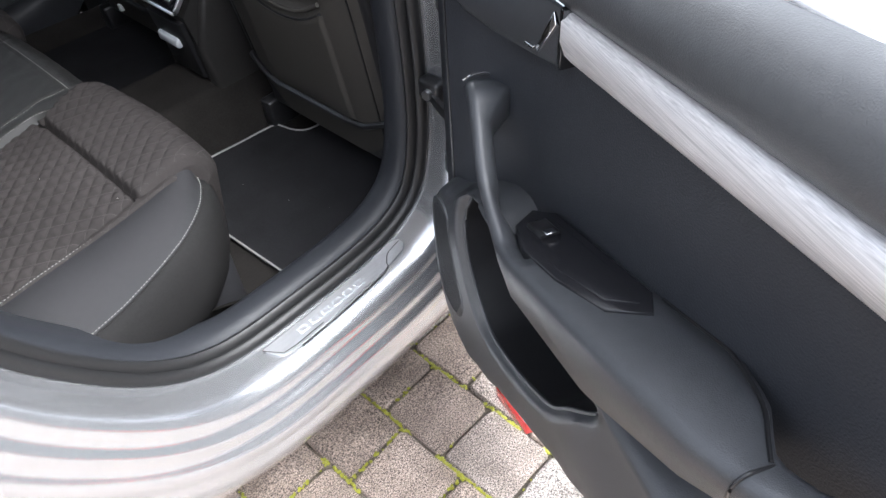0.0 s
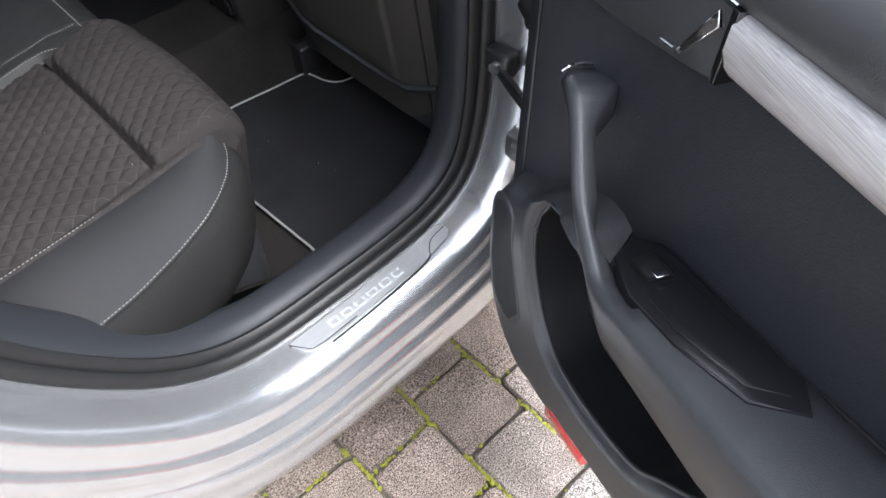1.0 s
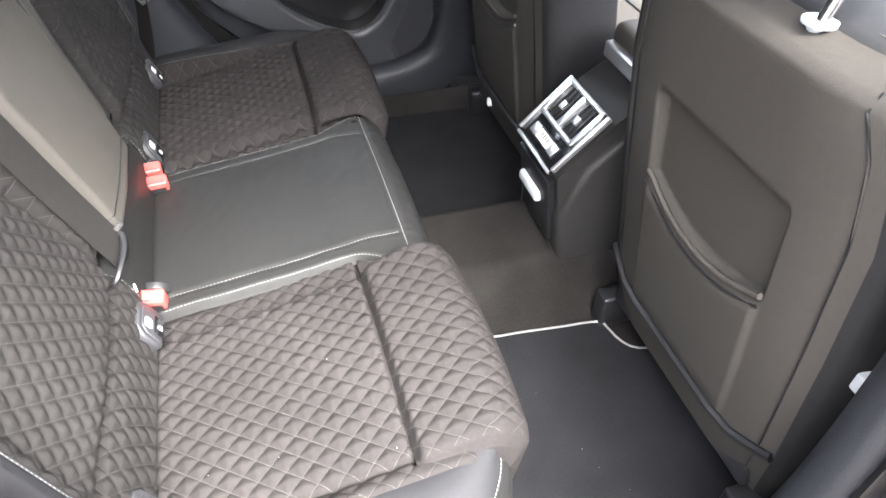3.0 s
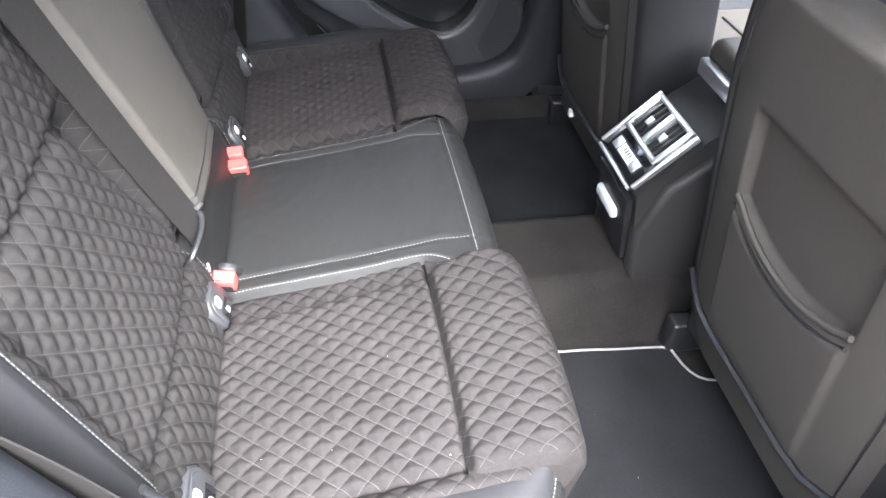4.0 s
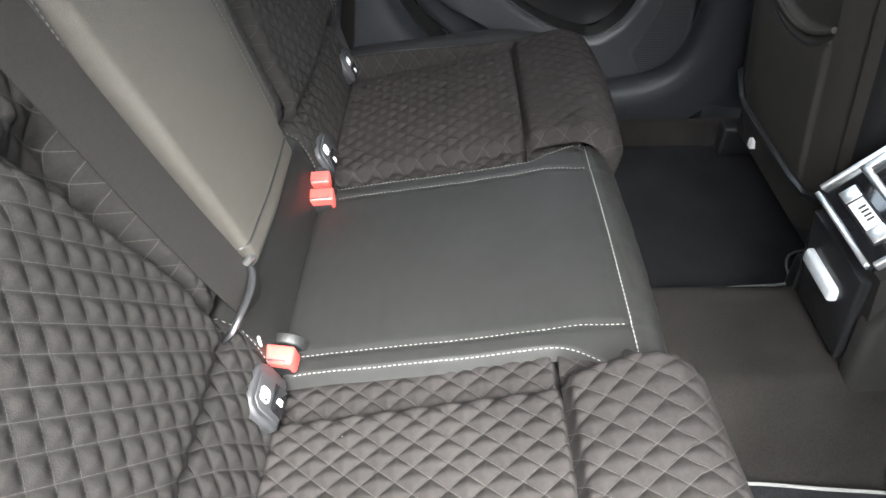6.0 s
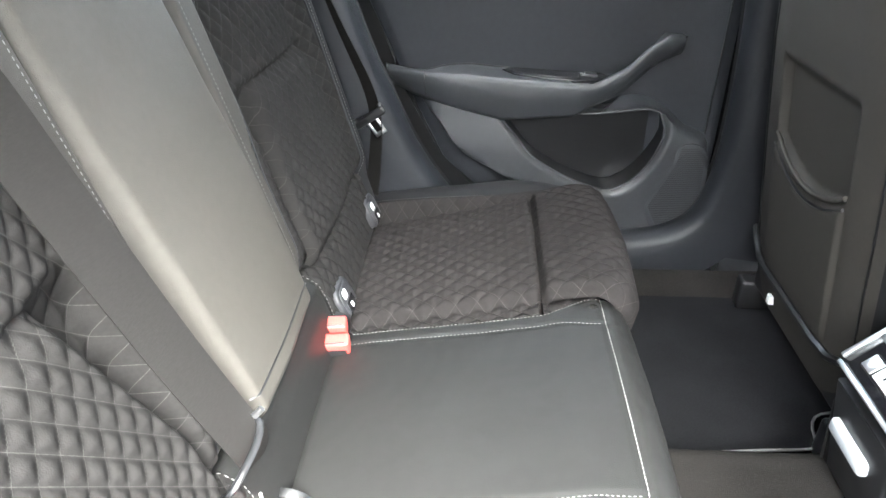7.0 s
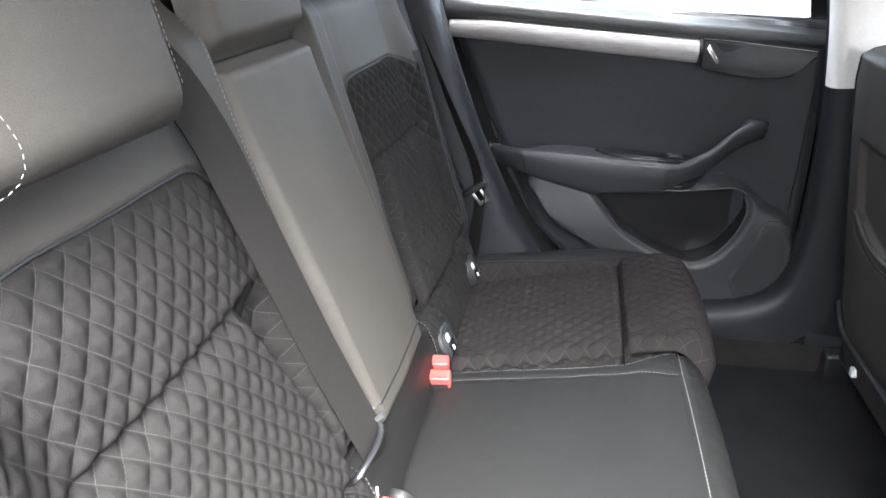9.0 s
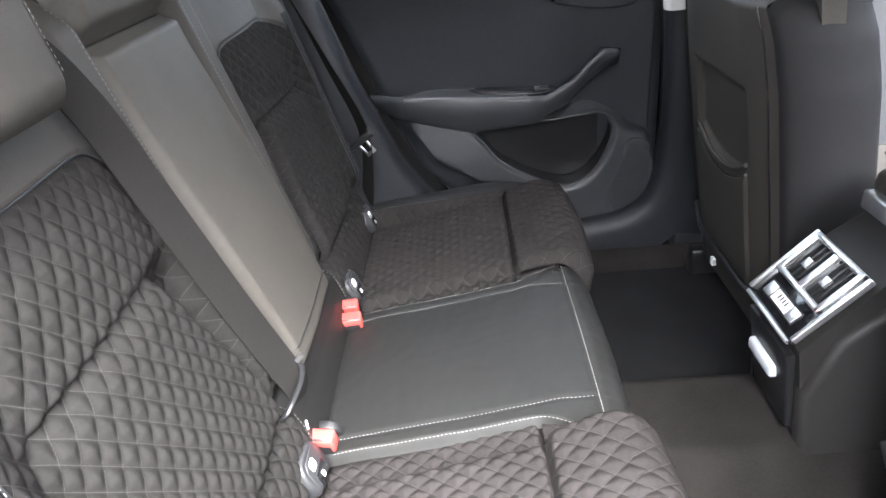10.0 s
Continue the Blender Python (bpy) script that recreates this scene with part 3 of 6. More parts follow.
def build_mat(s):
    """A velour mat with a pale bound edge; s: side."""
    t = thing("floor_mat", "black velour floor mat with thin pale edge binding", "floor mat", "rear floor mats", at=(0.7, s * 0.38, FLOOR_Z))
    edge = [(0.49, 0.175), (0.60, 0.168), (0.70, 0.176), (0.775, 0.182), (0.790, 0.192), (0.797, 0.225), (0.812, 0.252), (0.842, 0.264), (0.90, 0.265), (1.02, 0.27), (1.04, 0.30),
            (1.04, 0.52), (1.0, 0.575), (0.83, 0.585), (0.800, 0.578), (0.789, 0.590), (0.780, 0.602), (0.70, 0.600), (0.60, 0.596), (0.515, 0.595), (0.508, 0.56), (0.50, 0.40)]
    edge = [(x, y * s) for x, y in edge]
    line = smooth_path([(x, y, 0) for x, y in edge], 0.012, True)
    bm = prism([(p.x, p.y) for p in line], FLOOR_Z - 0.004, FLOOR_Z + 0.006, lambda a, b, h: (a, b, h))
    part("velour", bm, M_MAT, t, smooth=False)
    part("edge_binding", tube([(p.x, p.y, FLOOR_Z + 0.006) for p in line], 0.0024, 6, True), M_PIPING, t, "pale grey bound edge")


build_mat(-1)
build_mat(1)
# ------------------------------------------------------------------ rear bench cushion
def seat_z(x):
    return 0.445 + 0.21 * (x - 0.08)


CUSHION = thing("rear_seat_cushion", "dark quilted fabric rear seat cushion with smooth grey leatherette sides", "car seat", at=(0.26, 0, 0.23))
STITCH_LABEL = "pale decorative stitching"
TW, TT = 0.0322, 0.0252     # quilting on the front pads
PAD_AT, THIGH_AT = (0.095, 0.376), (0.0205, 0.256)


def side_rise(x):
    """How far the outer strip stands above the pad: most at the back."""
    return 0.036 * (1 - ease(0.02, 0.40, x)) + 0.004


def pad_point(s, x, y):
    """Main quilted pad of one place: s is the side, y counted outwards from the middle."""
    z = seat_z(x)
    d_in = y - 0.214
    z -= 0.015 * (1 - ease(-0.012, 0.010, d_in)) * (1 if y < 0.3 else 0)
    z += 0.007 * math.sin(math.pi * min(1, max(0, (y - 0.214) / 0.293)))
    z += side_rise(x) * ease(0.508, 0.536, y) - 0.006 * ease(0.528, 0.538, y)
    z += groove(d_in + 0.006, 0.004, 0.006)
    z += groove(y - 0.507, 0.007, 0.004)
    fade = ease(0.160, 0.176, y) * (1 - ease(0.524, 0.532, y)) * (0.55 + 0.45 * ease(0.507, 0.495, y))
    z += quilt(x - PAD_AT[0], y - PAD_AT[1], QW, QT, 0.0062) * fade * max(0, min(1, (0.3495 - x) / 0.006))
    z -= 0.014 * ease(0.338, 0.3475, x) ** 2 * (1 - ease(0.509, 0.517, y))
    z -= 0.020 * (1 - ease(0.048, 0.068, x))
    return (x, s * y, z)


def thigh_front(y):
    """How far forward the front pad reaches."""
    return 0.470 + 0.010 * math.sin(math.pi * (y - 0.2) / 0.33) - 0.014 * (1 - ease(0.198, 0.230, y)) - 0.006 * ease(0.49, 0.53, y)


def thigh_point(s, q, y):
    """Front pad: q runs from the crease over the front edge and down."""
    skirt, y = max(0.0, y - 0.524), min(y, 0.524)
    xf = thigh_front(y)
    r = 0.042
    flat = xf - 0.037 - 0.3455
    if q < flat:
        x, z, n = 0.3455 + q, seat_z(0.3455 + q), (-0.2, 1.0)
    else:
        a = (q - flat) / r
        if a < math.pi / 2:
            x, z, n = xf - 0.037 + r * math.sin(a), seat_z(xf - 0.037) - r * (1 - math.cos(a)), (math.sin(a), math.cos(a))
        else:
            k = q - flat - r * math.pi / 2
            x, z, n = xf + 0.005 - 0.16 * k, seat_z(xf - 0.037) - r - k, (1.0, 0.0)
    lift = quilt(q - THIGH_AT[0], y - THIGH_AT[1], TW, TT, 0.0050)
    lift *= ease(0.200, 0.212, y) * (1 - ease(0.495, 0.516, y)) * ease(0.002, 0.012, q) * (1 - ease(flat + 0.012, flat + 0.05, q))
    lift += 0.006 * math.sin(math.pi * min(1.0, q / 0.12)) - 0.014 * (1 - ease(-0.004, 0.012, q)) - 0.016 * (1 - ease(0.198, 0.214, y)) - 0.014 * ease(0.506, 0.524, y) ** 2
    lift += 0.008
    y_in = y - 0.17 * (x - 0.345) * (1 - ease(0.20, 0.30, y))
    return (x + n[0] * lift - 0.30 * skirt * n[0], s * (y_in + 0.15 * skirt), z + n[1] * lift - 1.3 * skirt * n[1])


def mesh_rows(rows):
    verts = [v for r in rows for v in r]
    m = len(rows[0])
    faces = [(i * m + k, (i + 1) * m + k, (i + 1) * m + k + 1, i * m + k + 1) for i in range(len(rows) - 1) for k in range(m - 1)]
    return verts, faces


# outer side of the cushion: a broad, nearly level cheek between two stitched seams, then a fabric flank
SEAM_TOP = [(0.000, 0.537), (0.08, 0.536), (0.16, 0.535), (0.24, 0.533), (0.30, 0.531), (0.345, 0.529), (0.375, 0.526), (0.40, 0.521), (0.425, 0.516), (0.442, 0.511)]
SEAM_LOW = [(0.000, 0.640, 0.425), (0.08, 0.646, 0.435), (0.16, 0.648, 0.446), (0.235, 0.646, 0.458), (0.300, 0.638, 0.473), (0.350, 0.623, 0.481), (0.385, 0.603, 0.485), (0.412, 0.579, 0.486), (0.433, 0.547, 0.485), (0.445, 0.513, 0.486)]


def cheek_rows(s):
    top = [Vector((x, s * y, seat_z(x) + side_rise(x) - 0.006)) for x, y in SEAM_TOP]
    low = [Vector((x, s * y, z)) for x, y, z in SEAM_LOW]
    n = 60
    at = np.linspace(0, len(top) - 1, n)
    grid = np.arange(len(top))
    line = [[Vector([float(np.interp(u, grid, [p[c] for p in pts])) for c in range(3)]) for u in at] for pts in (top, low)]
    for pts in line:
        for _ in range(3):
            pts[1:-1] = [(pts[i - 1] + pts[i] * 2 + pts[i + 1]) / 4 for i in range(1, n - 1)]
    rows = []
    for a, b in zip(*line):
        wide = (b - a).length
        rows.append([a.lerp(b, k / 10) + Vector((0, 0, min(0.016, 0.14 * wide) * math.sin(math.pi * (k / 10) ** 0.85))) for k in range(11)])
    return rows


def flank_rows(s, low):
    rows = []
    n = len(low)
    for i, p in enumerate(low):
        t = (low[min(i + 1, n - 1)] - low[max(i - 1, 0)]).normalized()
        out = Vector((-t.y * s, t.x * s, 0)).normalized()
        if out.y * s < 0 and out.x < 0:
            out = -out
        rows.append([p + out * a + Vector((0, 0, b)) for a, b in ((0, 0), (0.006, -0.004), (0.013, -0.018), (0.017, -0.040), (0.017, -0.070), (0.012, -0.105), (0.002, -0.140), (-0.016, -0.175), (-0.045, -0.205), (-0.09, -0.225))])
    return rows


for s in (-1, 1):
    v, f, uv, _ = quilted_sheet(pitch_span(0.048, 0.3475, QW, PAD_AT[0], 6), pitch_span(0.155, 0.536, QT, PAD_AT[1], 6), QW, QT, PAD_AT, lambda x, y: pad_point(s, x, y))
    link("seat_pad", v, f, M_QUILT, CUSHION, "diamond-quilted dark fabric", uv=uv)
    xs, ys = span(0.3475, 0.445, 0.003), span(0.150, 0.235, 0.003)
    v, f = sheet(xs, ys, lambda x, y: (x, s * y, seat_z(x) - 0.015 + quilt(x - PAD_AT[0], y - PAD_AT[1], QW, QT, 0.004) * ease(0.15, 0.165, y) - 0.03 * ease(0.41, 0.445, x) ** 2 - 0.012 * ease(0.195, 0.225, y)))
    link("inner_strip", v, f, M_QUILT, CUSHION, uv=grid_uv([x - PAD_AT[0] for x in xs], [y - PAD_AT[1] for y in ys], QW, QT))
    xs, ys = span(0.345, 0.43, 0.004), span(0.498, 0.538, 0.003)
    v, f = sheet(xs, ys, lambda x, y: (x, s * y, seat_z(x) + side_rise(x) * ease(0.508, 0.536, y) - 0.006 * ease(0.528, 0.538, y) - 0.020 * (1 - ease(0.498, 0.512, y)) - 0.02 * ease(0.40, 0.43, x)))
    link("outer_strip", v, f, M_QUILT, CUSHION, uv=grid_uv([x - PAD_AT[0] for x in xs], [y - PAD_AT[1] for y in ys], QW, QT))
    v, f, uv, _ = quilted_sheet(pitch_span(0.0, 0.30, TW, THIGH_AT[0], 6), pitch_span(0.198, 0.575, TT, THIGH_AT[1], 6), TW, TT, THIGH_AT, lambda q, y: thigh_point(s, q, y))
    uv = [(0.25, 0.0) if abs(p[1]) > 0.516 else w for p, w in zip(v, uv)]
    link("thigh_pad", v, f, M_QUILT, CUSHION, "diamond-quilted front pad", uv=uv)
    rows = cheek_rows(s)
    v, f = mesh_rows(rows)
    link("side_bolster", v, f, M_LEATHER, CUSHION, "smooth grey leatherette side cheek")
    low = [r[-1] for r in rows]
    v, f = mesh_rows(flank_rows(s, low))
    link("side_flank", v, f, M_FLANK, CUSHION, "plain dark fabric flank")
    top = [r[0] + Vector((0, -s * 0.0025, 0.002)) for r in rows if 0.03 < r[0].x < 0.412]
    v, f = stitches(top, length=0.0030, gap=0.0024, normal=(0, s * 0.35, 1), radius=0.00055, lift=0.0012)
    link("stitching", v, f, M_THREAD, CUSHION, STITCH_LABEL)
    seam = [r[-1] + (r[-2] - r[-1]).normalized() * 0.003 + Vector((0, 0, 0.0012)) for r in rows[14:]]
    v, f = stitches(seam, length=0.0036, gap=0.0016, normal=(0.2, s * 0.3, 1), radius=0.00055, lift=0.0009)
    link("stitching", v, f, M_THREAD, CUSHION, STITCH_LABEL)
    part("seam_cord", tube(low, 0.0018, 6), M_FLANK, CUSHION)


def mid_edge(x):
    """Half width of the middle place."""
    return 0.164 + 0.034 * ease(0.34, 0.42, x)


def mid_top(x):
    """The middle place stands a little higher at the back and falls to the front."""
    return seat_z(x) + 0.016 * (1 - ease(0.0, 0.36, x)) - 0.004 - 0.012 * ease(0.36, 0.43, x)


def mid_point(q, w):
    flat = 0.388
    if q < flat:
        x, z, n = 0.035 + q, mid_top(0.035 + q), (-0.2, 1.0)
    else:
        r, a = 0.042, (q - flat) / 0.042
        if a < math.pi / 2:
            x, z, n = 0.423 + r * math.sin(a), mid_top(0.423) - r * (1 - math.cos(a)), (math.sin(a), math.cos(a))
        else:
            k = q - flat - r * math.pi / 2
            x, z, n = 0.465 - 0.12 * k, mid_top(0.423) - r - k, (1.0, 0.0)
    half = mid_edge(x) + 0.006
    y = w * half
    d = abs(y)
    lift = 0.006 * (1 - (d / half) ** 2) - 0.014 * ease(half - 0.012, half, d) ** 2 + groove(d - 0.139, 0.0022, 0.004) * (1 - ease(0.40, 0.46, x))
    lift += groove(q - 0.390, 0.0025, 0.004) - 0.018 * (1 - ease(0.0, 0.03, q))
    lift += 0.0012 * noise.noise(Vector((x * 18, y * 14, 3))) + 0.0006 * noise.noise(Vector((x * 60, y * 45, 5)))
    return (x + n[0] * lift, y, z + n[1] * lift)


v, f = sheet(span(0.0, 0.62, 0.005), span(-1, 1, 0.018), mid_point)
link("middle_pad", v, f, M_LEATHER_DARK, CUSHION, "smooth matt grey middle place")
for s in (-1, 1):
    for at in (0.0, 0.139):
        line = []
        for q in span(0.040, 0.385, 0.006):
            half = mid_edge(0.035 + q) + 0.006
            p = mid_point(q, s * (at or half - 0.007) / half)
            line.append(p)
        v, f = stitches(line, length=0.0034, gap=0.0020, normal=(-0.2, 0, 1), radius=0.0006, lift=0.0010)
        link("stitching", v, f, M_THREAD, CUSHION, STITCH_LABEL)
line = [mid_point(0.390, w) for w in span(-0.985, 0.985, 0.03)]
v, f = stitches(line, length=0.006, gap=0.0004, normal=(0.2, 0, 1), radius=0.0007, lift=0.0012)
link("stitching", v, f, M_THREAD, CUSHION, STITCH_LABEL)
part("rear_filler", rbox((-0.13, -0.58, 0.34), (-0.025, 0.58, 0.532), 0.01), M_DARK, CUSHION, "dark filler under the backrests")
part("cushion_base", rbox((-0.05, -0.585, 0.226), (0.430, 0.585, 0.40), 0.03, 3), M_DARK, CUSHION, "dark underside of the cushion")


# upright roll between cushion and backrest, quilted at the outer places, smooth in the middle
def roll_point(s, q, y, quilted):
    r = 0.030
    path = [(0.060, 0.405), (0.060, 0.440), (0.053, 0.475), (0.045, 0.508), (0.035, 0.533), (0.015, 0.547), (-0.010, 0.537)]
    k = q * (len(path) - 1)
    i = min(int(k), len(path) - 2)
    a = k - i
    p0, p1 = Vector(path[i]), Vector(path[i + 1])
    p = p0.lerp(p1, a)
    n = Vector((p1.y - p0.y, -(p1.x - p0.x))).normalized()
    lift = 0.0
    if quilted:
        lift = quilt(q * 0.165, y - PAD_AT[1], RW, QT, 0.0050) * ease(0.168, 0.18, y) * (1 - ease(0.515, 0.53, y))
        lift -= 0.012 * ease(0.525, 0.545, y)
    return (p.x + n.x * lift, s * y, p.y + n.y * lift)


RW = 0.036
for s in (-1, 1):
    v, f, uv, _ = quilted_sheet([q for q in pitch_span(0, 0.165, RW, 0.0, 6) if q < 0.166], pitch_span(0.165, 0.545, QT, PAD_AT[1], 6), RW, QT, (0.0, PAD_AT[1]), lambda q, y: roll_point(s, min(1.0, q / 0.165), y, True))
    link("rear_roll", v, f, M_QUILT_BACK, CUSHION, "quilted upright strip behind the cushion", uv=uv)
    line = [roll_point(s, q, 0.168, False) for q in span(0.25, 0.85, 0.03)]
    v, f = stitches(line, normal=(1, 0, 0.6), radius=0.0006, lift=0.002)
    link("stitching", v, f, M_THREAD, CUSHION, STITCH_LABEL)
v, f = sheet(span(0, 1, 0.03), span(-0.165, 0.165, 0.01), lambda q, y: roll_point(1, q, y, False))
link("rear_roll", v, f, M_LEATHER_DARK, CUSHION, "smooth grey upright strip behind the middle place")


def iso_cover(y, s):
    """Plastic cover of a child-seat anchor, with a white pictogram and an open slot."""
    m = Matrix.Translation((0.054, y, 0.478)) @ Matrix.Rotation(radians(66), 4, "Y")
    # local: x up the roll, y across, z away from it
    def up(a, b, h):
        return (-a, b, h)

    poly = [(-0.025, -0.026), (-0.020, -0.031), (0.010, -0.031), (0.022, -0.024), (0.025, -0.012), (0.025, 0.012), (0.022, 0.024), (0.010, 0.031), (-0.020, 0.031), (-0.025, 0.026)]
    c = part("isofix_cover", prism(poly, -0.006, 0.009, up, 0.004, 3), M_COVER, CUSHION, "grey plastic child-seat anchor cover")
    c.matrix_basis = c.matrix_basis @ m
    part("face_plate", prism([(-0.020, -0.023), (0.010, -0.023), (0.018, -0.016), (0.018, 0.016), (0.010, 0.023), (-0.020, 0.023)], 0.0085, 0.0105, up, 0.001), M_COVER, c)
    sq = [Vector(p) for p in ((0.013, -0.011, 0), (0.013, -0.001, 0), (0.011, 0.001, 0), (0.003, 0.001, 0), (0.001, -0.001, 0), (0.001, -0.011, 0), (0.003, -0.013, 0), (0.011, -0.013, 0))]
    part("pictogram", tube([up(p.x, p.y, 0.0108) for p in sq], 0.0009, 5, True), M_WHITE, c, "white child-seat pictogram")
    part("pictogram", joined(tube([up(0.010, -0.010, 0.0108), up(0.006, -0.007, 0.0108), up(0.004, -0.002, 0.0108)], 0.0019, 6), tube([up(0.008, -0.003, 0.0108), up(0.010, -0.005, 0.0108)], 0.0016, 6)), M_WHITE, c, "white child-seat pictogram")
    part("slot", prism([(-0.024, -0.016), (-0.004, -0.016), (-0.004, 0.016), (-0.024, 0.016)], 0.0095, 0.0112, up, 0.001), M_GLOSS, c, "open dark slot")
    part("latch", prism([(-0.019, -0.004), (-0.010, -0.004), (-0.012, 0.002), (-0.019, 0.003)], 0.0108, 0.0122, up, 0.0004), M_WHITE, c, "pale latch edge")


for y, s in ((-0.486, -1), (-0.207, -1), (0.219, 1), (0.498, 1)):
    iso_cover(y, s)


# ------------------------------------------------------------------ rear backrests
def back_x(z):
    return 0.030 - 0.27 * (z - 0.5)


BN = Vector((1, 0, 0.27)).normalized()


def crease_z(y):
    """Height of the crease across a backrest."""
    return 0.791 - 0.030 * (y - 0.244)


def inner_y(z):
    """Where the lower field ends towards the middle."""
    return max(0.196, 0.244 - 0.29 * (0.791 - min(z, 0.791)))


def back_offset(y, z):
    """Smooth relief of one outer backrest over its plane; y outwards from the middle."""
    o = 0.036 * ease(0.455, 0.540, y) * (1 - 0.45 * ease(0.86, 1.0, z))
    o -= 0.115 * ease(0.538, 0.588, y)
    o += 0.013 * ease(0.200, 0.168, y) * ease(0.54, 0.6, z) - 0.026 * ease(0.136, 0.119, y) ** 2
    k = min(1.0, max(0.0, (z - crease_z(y)) / 0.009))
    o += (0.008 * math.sqrt(1 - (1 - k) ** 2) + 0.004 * ease(0.79, 0.87, z)) * ease(0.18, 0.24, y) * (1 - ease(0.44, 0.50, y)) * (1 - 0.8 * ease(0.82, 0.95, z))
    o -= 0.020 * (1 - ease(inner_y(z) - 0.010, inner_y(z) + 0.004, y)) * ease(0.175, 0.190, y) * ease(0.80, 0.76, z)
    o += 0.006 * math.sin(math.pi * min(1, max(0, (y - 0.225) / 0.24)))
    o -= 0.030 * ease(1.0, 1.06, z)
    o -= 0.050 * (1 - ease(0.520, 0.575, z)) ** 1.5 * (1 - ease(0.50, 0.56, y))
    return o


def quilt_edge(y, z):
    """Positive inside the quilted field of a backrest."""
    top = 0.912
    inner, outer = 0.160 + 0.018 * ease(0.70, 0.80, z), 0.522
    d = min(y - inner, outer - y)
    r = 0.060
    cz = top - r
    if z > cz:
        if y < inner + r:
            d = min(d, r - math.hypot(y - inner - r, z - cz))
        elif y > outer - 0.10:
            d = min(d, 0.10 - math.hypot((y - outer + 0.10), (z - cz) * 100 / 60))
        d = min(d, top - z)
    return d


def back_point(s, y, z):
    o = back_offset(y, z)
    d = quilt_edge(y, z)
    if d > -0.004:
        o += quilt(y - 0.352, z - 0.862, BW, BT, 0.0046) * ease(0.0, 0.012, d) + groove(d, 0.003, 0.004)
    return Vector((back_x(z), s * y, z)) + BN * o


FIELD_FOOT, FIELD_OUT = 0.525, 0.520


def field_point(s, a, z):
    """The lower field: a flat pad with a rolled inner edge that runs into the outer bolster; a runs outwards."""
    y = inner_y(z) + (FIELD_OUT - inner_y(z)) * a
    d = y - inner_y(z)
    k = min(1.0, max(0.0, d / 0.008))
    o = back_offset(min(y, 0.455), min(max(z, 0.575), crease_z(y) - 0.0005)) - 0.003 - 0.040 * (1 - ease(0.515, 0.580, z)) ** 1.5
    o += 0.009 * math.sqrt(1 - (1 - k) ** 2) * ease(crease_z(y) + 0.004, crease_z(y) - 0.03, z) + 0.014 * (0.79 - max(z, 0.56)) / 0.23
    o += 0.003 * ease(0.0, 0.01, d) + quilt(y - 0.352, z - 0.862, BW, BT, 0.0046) * ease(0.002, 0.012, d)
    return Vector((back_x(z), s * y, z)) + BN * o


